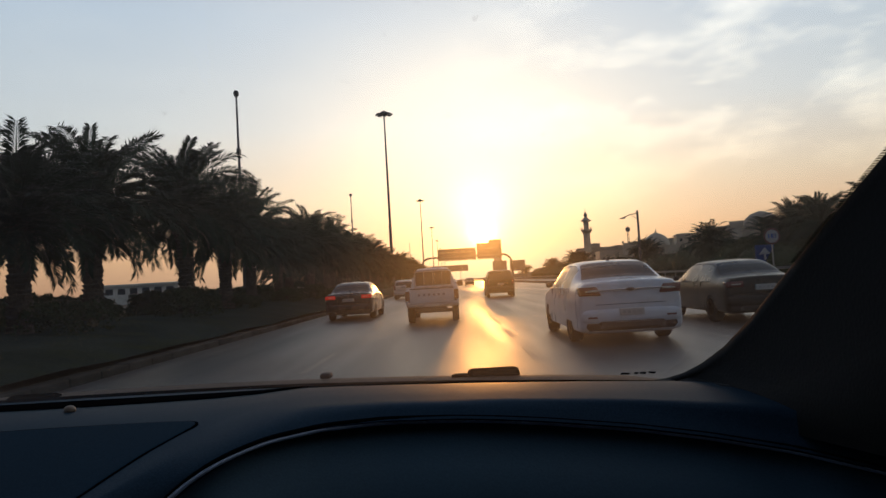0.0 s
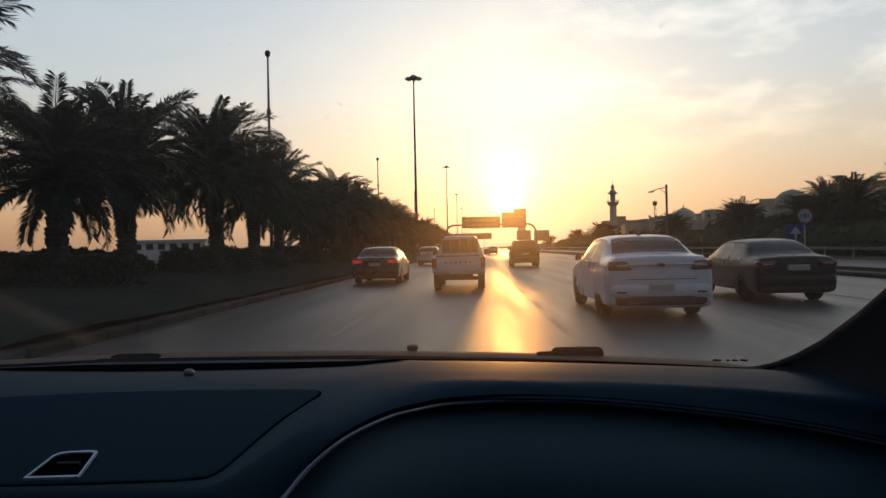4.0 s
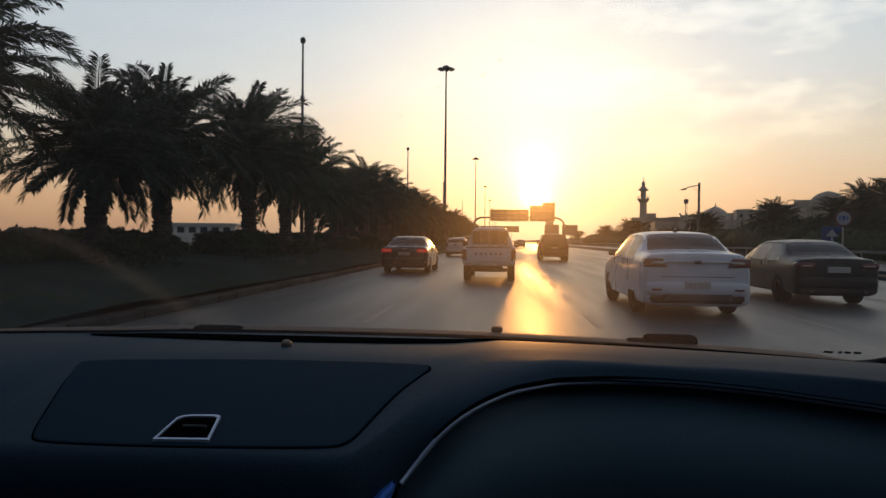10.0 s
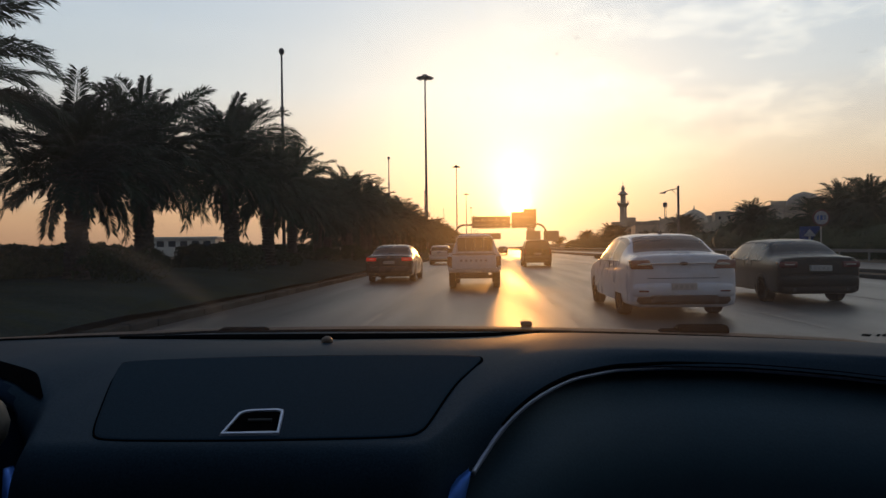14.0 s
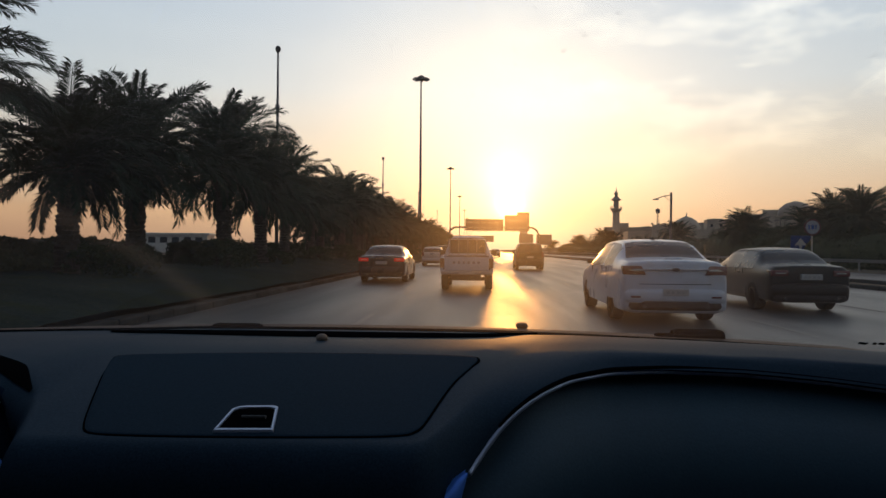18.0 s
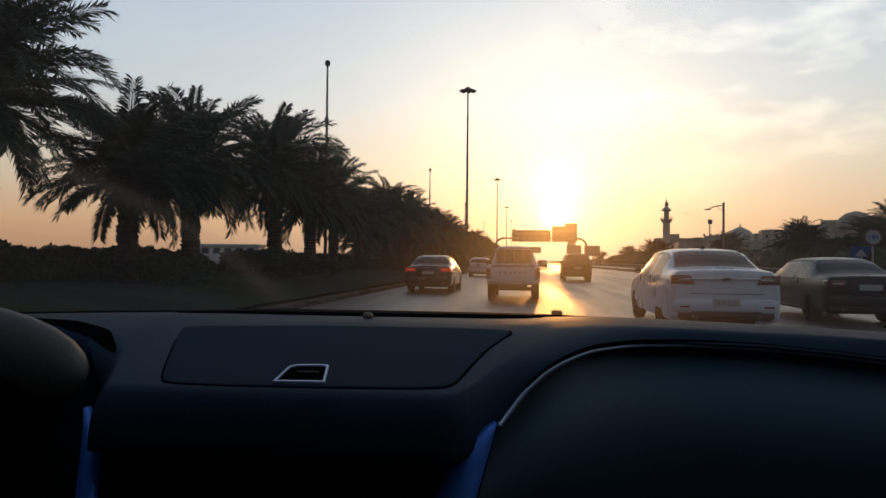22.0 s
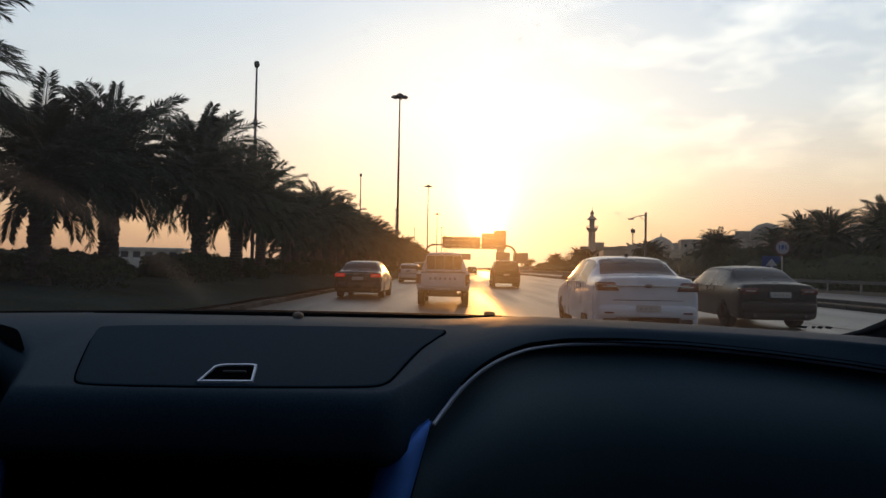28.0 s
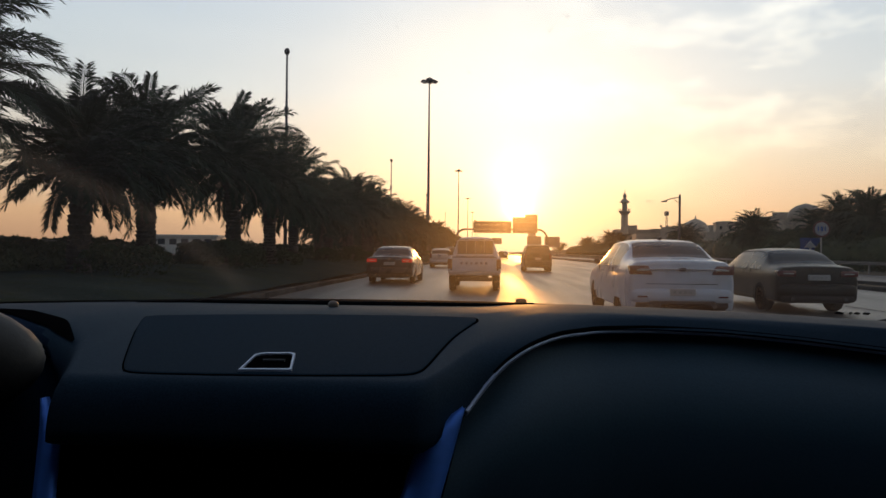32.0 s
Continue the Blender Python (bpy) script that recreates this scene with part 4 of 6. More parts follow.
def smooth_row(pts, k):
    """Points between points along a smooth line that never overshoots."""
    d = [[b - a for a, b in zip(p, q)] for p, q in zip(pts, pts[1:])]
    tan = []
    for i in range(len(pts)):
        if i in (0, len(pts) - 1):
            tan.append(d[0] if i == 0 else d[-1])
        else:
            tan.append([2 * a * b / (a + b) if a * b > 0 else 0.0 for a, b in zip(d[i - 1], d[i])])
    out = []
    for i in range(len(pts) - 1):
        for s in range(k):
            t = s / k
            h = (2 * t ** 3 - 3 * t * t + 1, t ** 3 - 2 * t * t + t, 3 * t * t - 2 * t ** 3, t ** 3 - t * t)
            out.append(tuple(h[0] * p + h[1] * a + h[2] * q + h[3] * b for p, a, q, b in zip(pts[i], tan[i], pts[i + 1], tan[i + 1])))
    return out + [tuple(pts[-1])]


def refine(verts, rows, cols):
    lines = [smooth_row(verts[r * cols:(r + 1) * cols], FINE) for r in range(rows)]
    across = [smooth_row([ln[c] for ln in lines], FINE) for c in range(len(lines[0]))]
    m, n = len(across[0]), len(across)
    return [across[c][r] for r in range(m) for c in range(n)], m, n


def wrapped(w, y0, depth, rows, n=8.0, steps=28):
    """A skin that runs across a tail at y0 and back along both sides: rows of (height, inset)."""
    verts, faces = [], []
    for z, inset in rows:
        for i in range(steps + 1):
            a = math.pi * i / steps
            c, q = math.cos(a), math.sin(a)
            verts.append(((w - inset) * math.copysign(abs(c) ** (2 / n), c), y0 + depth - (depth - inset) * max(q, 0.0) ** (2 / n), z))
    for r in range(len(rows) - 1):
        for i in range(steps):
            k = r * (steps + 1) + i
            faces.append((k, k + steps + 1, k + steps + 2, k + 1))
    return verts, faces


def car(name, label, paint, st, glass, axles, rear, group="", lamps_on=False, at=None, category="car"):
    """A car that heads along +y with its tail at y = 0. glass: station ranges of rear window, side windows and windscreen."""
    e = thing(name, label, category, at, group)
    half, m, n = refine(loft_body(st), len(st), 9)
    verts = half + [(-x, y, z) for x, y, z in half]
    off = len(half)
    body, panes = [], {"rear_window": [], "windscreen": [], "side_window": [], "side_window_far": []}
    for i in range(m - 1):
        for j in range(n - 1):
            q = (i * n + j, (i + 1) * n + j, (i + 1) * n + j + 1, i * n + j + 1)
            r = tuple(off + k for k in q[::-1])
            kind = None
            if glass["rear"][0] * FINE <= i < glass["rear"][1] * FINE - glass.get("brow", 0) and j > 5 * FINE:
                kind = "rear_window"
            elif glass["front"][0] <= i // FINE < glass["front"][1] and j // FINE >= 5:
                kind = "windscreen"
            elif any(c <= i // FINE < d for c, d in glass["side"]) and j // FINE == 4:
                kind = "side_window"
            if kind == "side_window":
                panes["side_window"].append(q)
                panes["side_window_far"].append(r)
            elif kind:
                panes[kind] += [q, r]
            else:
                body += [q, r]
    for i in (0, m - 1):
        left = [i * n + j for j in range(n)]
        right = [off + i * n + j for j in range(n)]
        for j in range(n - 1):
            f = (left[j], left[j + 1], right[j + 1], right[j])
            body.append(f if i == 0 else f[::-1])
    # floor
    for i in range(m - 1):
        body.append((i * n, off + i * n, off + (i + 1) * n, (i + 1) * n))
    faces_part("body", verts, body, paint, e, smooth=False)
    for k, fs in panes.items():
        if fs:
            used = sorted({v for f in fs for v in f})
            where = {v: a for a, v in enumerate(used)}
            faces_part(k.replace("_far", ""), [verts[v] for v in used], [tuple(where[v] for v in f) for f in fs], CAR_GLASS, e, "tinted window")
    for rows in glass["side"]:
        for s in (0, off):
            span = range(rows[0] * FINE, rows[1] * FINE + 1)
            loop = [s + i * n + 4 * FINE for i in span] + [s + i * n + 5 * FINE for i in reversed(span)]
            bm = bmesh.new()
            tube(bm, [verts[k] for k in loop + loop[:1]], 0.011, 5)
            part("window_surround", bm, rear.get("surround", PLASTIC), e, "window surround")
    for o in e.children:
        if o.name.startswith("body"):
            o.data.shade_smooth()
            o.data.set_sharp_from_angle(angle=radians(32))
    w = st[2][1]
    for y in axles:
        for s in (1, -1):
            wheel(e, s * (w - 0.096), y, rear.get("r", 0.33))
    zb, zl = st[1][2], rear["lamp_z"]
    lh = rear["lamp"][1]
    for s in (1, -1):
        lamp = new("tail_lamp", None)
        lamp.parent = e
        lo, hi = w * rear.get("lamp_x", 0.62), w * 0.975
        bm = boxed((min(s * lo, s * hi), -0.038, zl - lh / 2), (max(s * lo, s * hi), 0.22, zl + lh / 2))
        for v in bm.verts:
            if abs(v.co.x) < (lo + hi) / 2:
                v.co.x *= 1 + rear.get("taper", 0.0) * (v.co.z > zl)
            elif v.co.y < 0:
                v.co.y += 0.03 * rear.get("wrap", 0)
        bmesh.ops.bevel(bm, geom=bm.edges[:], offset=0.018, segments=2, affect="EDGES", profile=0.5)
        part("lens", bm, TAIL_ON if lamps_on else TAIL, lamp, "lit red lens" if lamps_on else "red lens", True)
        bm = boxed((min(s * lo * 1.12, s * hi * 0.88), -0.042, zl - lh * 0.07), (max(s * lo * 1.12, s * hi * 0.88), 0.0, zl + lh * 0.05), 0.004)
        part("reversing_lens", bm, LAMP_GLASS, lamp, "pale strip in the lens")
        # mirror and door handles
        my = rear["mirror"]
        bm = boxed((min(s * w * 0.99, s * (w + 0.13)), my - 0.04, rear["belt"] + 0.01), (max(s * w * 0.99, s * (w + 0.13)), my + 0.06, rear["belt"] + 0.12), 0.03)
        part("side_mirror", bm, paint if rear.get("body_mirror", 1) else PLASTIC, e)
        for hy in rear["handles"]:
            bm = boxed((min(s * w * 0.985, s * (w * 1.0 + 0.012)), hy, rear["belt"] - 0.12), (max(s * w * 0.985, s * (w * 1.0 + 0.012)), hy + 0.2, rear["belt"] - 0.09), 0.008)
            part("door_handle", bm, rear.get("handle_mat", paint), e)
        # dark door seams
        for hy in rear.get("seams", ()):
            bm = boxed((min(s * w * 0.99, s * (w + 0.004)), hy, zb + 0.14), (max(s * w * 0.99, s * (w + 0.004)), hy + 0.012, rear["belt"] - 0.02))
            part("door_seam", bm, GAP, e)
        bm = boxed((min(s * w * 0.9, s * (w + 0.005)), axles[0] + 0.42, zb + 0.03), (max(s * w * 0.9, s * (w + 0.005)), axles[1] - 0.42, zb + 0.13), 0.01)
        part("sill", bm, PLASTIC if rear.get("dark_sill") else paint, e)
        if rear.get("diffuser"):
            bm = boxed((min(s * w * 0.99, s * (w + 0.011)), axles[0] + 0.5, zb + 0.155), (max(s * w * 0.99, s * (w + 0.011)), axles[1] - 0.5, zb + 0.18), 0.004)
            part("door_strip", bm, CHROME, e, "bright strip low on the doors")
        # arches
        for y in axles:
            bm = bmesh.new()
            r = rear.get("r", 0.33) + 0.05
            pts = [(s * (w + 0.004), y + r * math.cos(a), 0.33 + r * math.sin(a)) for a in [math.pi * k / 14 for k in range(15)]]
            tube(bm, pts, 0.014, 6)
            part("wheel_arch", bm, PLASTIC if rear.get("dark_arch", 1) else paint, e, smooth=True)
            bm = bmesh.new()
            c = bm.verts.new((s * (w + 0.002), y, 0.33))
            ring = [bm.verts.new((s * (w + 0.002), y + r * math.cos(a), 0.33 + r * math.sin(a))) for a in [-0.35 + (math.pi + 0.7) * k / 16 for k in range(17)]]
            for a, b in zip(ring, ring[1:]):
                bm.faces.new((c, a, b))
            part("arch_shadow", bm, GAP, e)
    # boot lid, bumper, plate and trim at the tail
    bz = rear["bumper"]
    back = axles[0] - rear.get("r", 0.33) - 0.08
    vs, fs = wrapped(w * 1.008, -0.07, back + 0.07, [(bz - 0.15, 0.05), (bz - 0.12, 0.012), (bz - 0.06, 0.0), (bz + 0.03, 0.003), (bz + 0.075, 0.012), (bz + 0.10, 0.035), (bz + 0.115, 0.09)])
    faces_part("rear_bumper", vs, fs, rear.get("bumper_mat", paint), e, smooth=True)
    vs, fs = wrapped(w * 0.995, -0.055, back + 0.05, [(bz - 0.28, 0.12), (bz - 0.27, 0.05), (bz - 0.20, 0.015), (bz - 0.13 + rear.get("valance", 0), 0.02)])
    faces_part("lower_valance", vs, fs, PLASTIC, e, smooth=True)
    if rear.get("diffuser"):
        part("diffuser", boxed((-w * 0.62, -0.078, bz - 0.24), (w * 0.62, 0.1, bz - 0.10), 0.03), PLASTIC, e, "dark panel low in the bumper")
        for s in (1, -1):
            part("reflector", boxed((min(s * w * 0.66, s * w * 0.84), -0.076, bz - 0.045), (max(s * w * 0.66, s * w * 0.84), 0.0, bz - 0.015), 0.006), TAIL, e, "small red reflector")
    bm = boxed((-0.22, rear.get("plate_y", -0.015), rear["plate"] - 0.06), (0.22, 0.03, rear["plate"] + 0.06), 0.006)
    plate = part("number_plate", bm, PLATE, e, "pale number plate with plain bars")
    for k in range(4):
        py = rear.get("plate_y", -0.015) - 0.003
        bm = boxed((-0.17 + 0.09 * k, py, rear["plate"] - 0.022), (-0.12 + 0.09 * k, py + 0.004, rear["plate"] + 0.022))
        part("plate_bar", bm, STEEL, plate)
    if rear.get("lid"):
        z0, z1, wl = rear["lid"]
        for lo, hi in (((-wl, -0.004, z0), (wl, 0.02, z0 + 0.009)), ((-wl, -0.004, z0), (-wl + 0.007, 0.02, z1)), ((wl - 0.007, -0.004, z0), (wl, 0.02, z1))):
            part("lid_seam", boxed(lo, hi), GAP, e)
    if rear.get("bar"):
        bw = rear.get("bar_w", 0.58)
        bm = boxed((-w * bw, -0.044, rear["bar"] - 0.008), (w * bw, 0.02, rear["bar"] + 0.010), 0.005)
        part("boot_trim", bm, CHROME, e, "bright trim strip across the boot")
        bm = bmesh.new()
        bmesh.ops.create_uvsphere(bm, u_segments=16, v_segments=8, radius=1)
        bmesh.ops.transform(bm, matrix=Matrix.LocRotScale((0, -0.046, rear["bar"]), None, (0.075, 0.014, 0.032)), verts=bm.verts)
        part("badge", bm, DARK_STEEL, e, "plain oval badge", True)
    if rear.get("fin"):
        bm = boxed((-0.025, 1.55, rear["fin"] - 0.06), (0.025, 1.72, rear["fin"] + 0.045), 0.02)
        part("antenna_fin", bm, PLASTIC, e, "small black roof fin")
    for s in (0.55, -0.55):
        bm = bmesh.new()
        tube(bm, [(s, -0.08, bz - 0.2), (s, 0.2, bz - 0.2)], 0.035, 10)
        part("exhaust", bm, DARK_STEEL, e)
    return e


def saloon(L=5.1, w=0.95, roof=1.54, belt=1.02, deck=1.14, zb=0.20, hood=1.0):
    k = L / 5.1
    return [(0.0, w * 0.90, zb + 0.10, belt - 0.10, deck - 0.10, w * 0.76), (0.03 * k, w * 0.95, zb + 0.04, belt - 0.04, deck - 0.03, w * 0.78), (0.12 * k, w * 0.985, zb, belt - 0.02, deck, w * 0.80), (0.45 * k, w, zb, belt, deck + 0.02, w * 0.80),
            (0.70 * k, w, zb, belt, deck + 0.05, w * 0.78), (1.10 * k, w, zb, belt, roof - 0.13, w * 0.70), (1.42 * k, w, zb, belt, roof - 0.03, w * 0.67), (1.95 * k, w, zb, belt, roof, w * 0.68), (2.02 * k, w, zb, belt, roof, w * 0.68), (2.75 * k, w, zb, belt, roof - 0.02, w * 0.68),
            (3.00 * k, w, zb, belt - 0.01, roof - 0.06, w * 0.69), (3.70 * k, w, zb, belt - 0.03, hood + 0.06, w * 0.80), (3.85 * k, w, zb, belt - 0.06, hood + 0.02, w * 0.80), (4.6 * k, w * 0.98, zb, belt - 0.16, hood - 0.10, w * 0.74), (4.95 * k, w * 0.90, zb + 0.03, belt - 0.27, hood - 0.22, w * 0.66), (5.1 * k, w * 0.78, zb + 0.1, belt - 0.38, hood - 0.34, w * 0.56)]


def wagon(L=4.7, w=0.93, roof=1.78, belt=1.12, zb=0.28, hood=1.12):
    k = L / 4.7
    return [(0.0, w * 0.92, zb + 0.10, belt - 0.02, belt + 0.02, w * 0.84), (0.03, w * 0.96, zb + 0.03, belt, belt + 0.05, w * 0.84), (0.06, w * 0.98, zb, belt, belt + 0.10, w * 0.83), (0.22, w, zb, belt, roof - 0.14, w * 0.78), (0.34, w, zb, belt, roof - 0.03, w * 0.76),
            (0.75 * k, w, zb, belt, roof, w * 0.76), (0.84 * k, w, zb, belt, roof, w * 0.76), (1.70 * k, w, zb, belt, roof + 0.01, w * 0.76), (1.78 * k, w, zb, belt, roof + 0.01, w * 0.76), (2.55 * k, w, zb, belt, roof - 0.02, w * 0.76), (2.75 * k, w, zb, belt, roof - 0.06, w * 0.76),
            (3.30 * k, w, zb, belt, hood + 0.07, w * 0.82), (3.42 * k, w, zb, belt - 0.04, hood + 0.03, w * 0.82), (4.3 * k, w * 0.98, zb, belt - 0.14, hood - 0.06, w * 0.76), (4.6 * k, w * 0.92, zb + 0.04, belt - 0.28, hood - 0.16, w * 0.7), (4.7 * k, w * 0.84, zb + 0.1, belt - 0.4, hood - 0.32, w * 0.62)]


SALOON_GLASS = {"brow": 1, "rear": (4, 6), "front": (10, 11), "side": ((5, 7), (8, 11))}
WAGON_GLASS = {"rear": (2, 3), "front": (10, 11), "side": ((4, 5), (6, 7), (8, 11))}
SALOON_REAR = {"lamp_z": 0.97, "lamp": (0.3, 0.16), "lamp_x": 0.55, "mirror": 3.15, "belt": 1.02, "handles": (1.75, 2.75), "seams": (1.55, 2.0, 3.2), "bumper": 0.53, "plate": 0.58, "plate_y": -0.085, "lid": (0.72, 0.74, 0.62), "bar": 0.985, "bar_w": 0.80, "taper": 0.16, "wrap": 1, "fin": 1.56, "diffuser": 1, "valance": 0.02, "surround": CHROME, "dark_arch": 0, "body_mirror": 0}
WAGON_REAR = {"lamp_z": 1.02, "lamp": (0.2, 0.34), "lamp_x": 0.80, "mirror": 2.75, "belt": 1.12, "handles": (1.25, 2.2), "seams": (0.95, 1.74, 2.7), "bumper": 0.62, "plate": 0.86, "lid": (0.74, 1.10, 0.70), "r": 0.36, "dark_sill": 1, "bumper_mat": PLASTIC}

car("white_saloon", "white saloon car with dusty tail on the highway", WHITE_PAINT, saloon(), SALOON_GLASS, (1.05, 3.95), SALOON_REAR, "cars on the highway", at=pose(3.75, 12.6, 0))
old = dict(SALOON_REAR, fin=None, diffuser=0, taper=0.0, bar_w=0.5, valance=0.0, surround=PLASTIC, lamp_z=0.86, lamp=(0.3, 0.13), bar=None, lid=(0.66, 0.96, 0.62), bumper=0.52, plate=0.78, belt=0.95, dark_arch=1, body_mirror=0)
car("dark_saloon", "old dark saloon car with plain bumper on the highway", BLACK_PAINT, saloon(4.7, 0.87, 1.41, 0.93, 1.02, 0.22, 0.94), SALOON_GLASS, (0.95, 3.6), dict(old), "cars on the highway", at=pose(7.4, 15.4, 0))
car("dark_saloon", "dark blue saloon with lit red tail lamps in the inner lane", BLUE_PAINT, saloon(5.1, 0.93, 1.47, 0.97, 1.05, 0.22, 0.96), SALOON_GLASS, (1.05, 3.95), dict(old, lamp_z=0.90, bar=0.96), "cars on the highway", True, pose(-3.5, 27, 0))
car("dark_estate", "dark high-roofed estate car driving ahead", BLACK_PAINT, wagon(), WAGON_GLASS, (0.85, 3.6), WAGON_REAR, "cars on the highway", at=pose(3.7, 46, 0))
car("silver_hatchback", "silver hatchback in the inner lane by the kerb", SILVER_PAINT, wagon(4.2, 0.87, 1.52, 1.0, 0.2, 1.0), WAGON_GLASS, (0.7, 3.25), dict(WAGON_REAR, belt=1.0, lamp_z=0.95, mirror=2.45, r=0.31, bumper_mat=SILVER_PAINT, plate=0.75, bumper=0.5), "cars on the highway", at=pose(-3.4, 56, 0))
car("dark_estate", "dark estate car far down the inner lane", BLACK_PAINT, wagon(), WAGON_GLASS, (0.85, 3.6), WAGON_REAR, "cars on the highway", at=pose(-3.5, 76, 0))
car("white_saloon", "white saloon car farther down the highway", WHITE_PAINT, saloon(4.8, 0.9, 1.48), SALOON_GLASS, (1.0, 3.7), SALOON_REAR, "cars on the highway", at=pose(0.2, 96, 0))
car("dark_estate", "brown estate car far down the outer lane", BLACK_PAINT, wagon(4.8, 0.95, 1.85), WAGON_GLASS, (0.85, 3.6), WAGON_REAR, "cars on the highway", at=pose(7.0, 84, 0))
car("silver_hatchback", "silver hatchback far ahead in the haze", SILVER_PAINT, wagon(4.2, 0.87, 1.52, 1.0, 0.2, 1.0), WAGON_GLASS, (0.7, 3.25), dict(WAGON_REAR, belt=1.0, lamp_z=0.95, mirror=2.45, r=0.31), "cars on the highway", at=pose(3.6, 130, 0))
car("dark_saloon", "dark saloon far ahead in the inner lane", BLACK_PAINT, saloon(4.7, 0.87, 1.41, 0.93, 1.02, 0.22, 0.94), SALOON_GLASS, (0.95, 3.6), dict(old), "cars on the highway", at=pose(-3.4, 118, 0))


STRIPE_GREY = material("grey_lettering", (0.20, 0.20, 0.21), 0.5, grain=20, vary=0.2)


def pickup(at):
    e = thing("pickup_truck", "white crew-cab pickup truck with barred rear window and striped side", "truck", at, "cars on the highway")
    w = 0.84
    cab = [(2.02, w * 0.98, 0.45, 1.08, 1.12, w * 0.9), (2.06, w, 0.42, 1.10, 1.72, w * 0.68), (2.12, w, 0.42, 1.10, 1.76, w * 0.67), (2.16, w, 0.42, 1.10, 1.77, w * 0.67), (2.85, w, 0.42, 1.10, 1.78, w * 0.68), (2.92, w, 0.42, 1.10, 1.78, w * 0.68), (3.55, w, 0.42, 1.10, 1.74, w * 0.68),
           (3.68, w, 0.42, 1.10, 1.70, w * 0.68), (4.15, w, 0.42, 1.08, 1.18, w * 0.86), (4.25, w, 0.42, 1.06, 1.12, w * 0.86), (5.0, w * 0.98, 0.42, 0.98, 1.02, w * 0.8), (5.12, w * 0.94, 0.5, 0.86, 0.88, w * 0.74)]
    half, m, n = refine(loft_body(cab), len(cab), 9)
    verts = half + [(-x, y, z) for x, y, z in half]
    off = len(half)
    body, sideg, frontg = [], [], []
    for i in range(m - 1):
        for j in range(n - 1):
            q = (i * n + j, (i + 1) * n + j, (i + 1) * n + j + 1, i * n + j + 1)
            r = tuple(off + a for a in q[::-1])
            dest = body
            if i // FINE == 7 and j // FINE >= 5:
                dest = frontg
            elif (i // FINE in (3, 5)) and j // FINE == 4:
                dest = sideg
            dest += [q, r]
    for i in (0, m - 1):
        for j in range(n - 1):
            body.append((i * n + j, i * n + j + 1, off + i * n + j + 1, off + i * n + j))
    faces_part("cab", verts, body, WHITE_PAINT, e, smooth=True).data.set_sharp_from_angle(angle=radians(35))
    for nm, fs in (("side_window", sideg), ("windscreen", frontg)):
        used = sorted({v for f in fs for v in f})
        wh = {v: a for a, v in enumerate(used)}
        faces_part(nm, [verts[v] for v in used], [tuple(wh[v] for v in f) for f in fs], CAR_GLASS, e, "tinted window")
    part("rear_window", boxed((-0.60, 2.015, 1.18), (0.60, 2.05, 1.66), 0.03), CAR_GLASS, e, "dark rear window behind bars")
    for x in (-0.62, -0.31, 0.0, 0.31, 0.62):
        bm = bmesh.new()
        tube(bm, [(x, 1.96, 1.06), (x, 1.97, 1.70)], 0.012, 6)
        part("guard_bar", bm, STEEL, e)
    for z in (1.12, 1.70):
        bm = bmesh.new()
        tube(bm, [(-0.66, 1.965, z), (0.66, 1.965, z)], 0.012, 6)
        part("guard_rail", bm, DARK_STEEL, e)
    for s in (1, -1):
        part("bed_side", boxed((min(s * 0.78, s * w), 0.02, 0.58), (max(s * 0.78, s * w), 2.0, 1.10), 0.03), WHITE_PAINT, e)
        bm = bmesh.new()
        tube(bm, [(s * 0.80, 0.05, 1.13), (s * 0.80, 1.98, 1.13)], 0.02, 6)
        part("bed_rail", bm, WHITE_PAINT, e)
        part("stripe", boxed((min(s * (w - 0.002), s * (w + 0.003)), 0.3, 0.98), (max(s * (w - 0.002), s * (w + 0.003)), 3.6, 1.03)), STRIPE, e, "faded red side stripe")
        part("tail_lamp", boxed((min(s * 0.70, s * (w + 0.004)), -0.01, 0.74), (max(s * 0.70, s * (w + 0.004)), 0.16, 1.04), 0.015), TAIL, e, "red tail lamp")
        part("side_mirror", boxed((min(s * w, s * (w + 0.2)), 3.62, 1.10), (max(s * w, s * (w + 0.2)), 3.72, 1.30), 0.03), PLASTIC, e)
        for hy in (2.3, 3.0):
            part("door_handle", boxed((min(s * w, s * (w + 0.02)), hy, 0.98), (max(s * w, s * (w + 0.02)), hy + 0.18, 1.02), 0.006), PLASTIC, e)
        for y in (1.0, 4.2):
            wheel(e, s * (w - 0.12), y, 0.37, 0.22)
    part("bed_floor", boxed((-0.78, 0.03, 0.60), (0.78, 2.0, 0.66), 0.01), WHITE_PAINT, e)
    # dark strip along the tailgate's top, modelled in place of the rail's shadow
    part("rail_shadow_strip", boxed((-0.70, -0.02, 1.085), (0.70, 0.05, 1.115), 0.008), PLASTIC, e, "dark strip standing for the bed rail's shadow")
    gate = part("tailgate", boxed((-0.70, -0.015, 0.66), (0.70, 0.035, 1.09), 0.015), WHITE_PAINT, e, "white tailgate with dark lettering blocks")
    part("tailgate_panel", boxed((-0.58, -0.024, 0.76), (0.58, -0.01, 1.02), 0.01), WHITE_PAINT, gate)
    for k in range(6):
        part("lettering_block", boxed((-0.44 + 0.155 * k, -0.030, 0.87), (-0.36 + 0.155 * k, -0.02, 0.945), 0.004), STRIPE_GREY, gate, "plain dark block")
    part("rear_bumper", boxed((-0.80, -0.12, 0.52), (0.80, 0.02, 0.64), 0.03), STEEL, e, "grey step bumper")
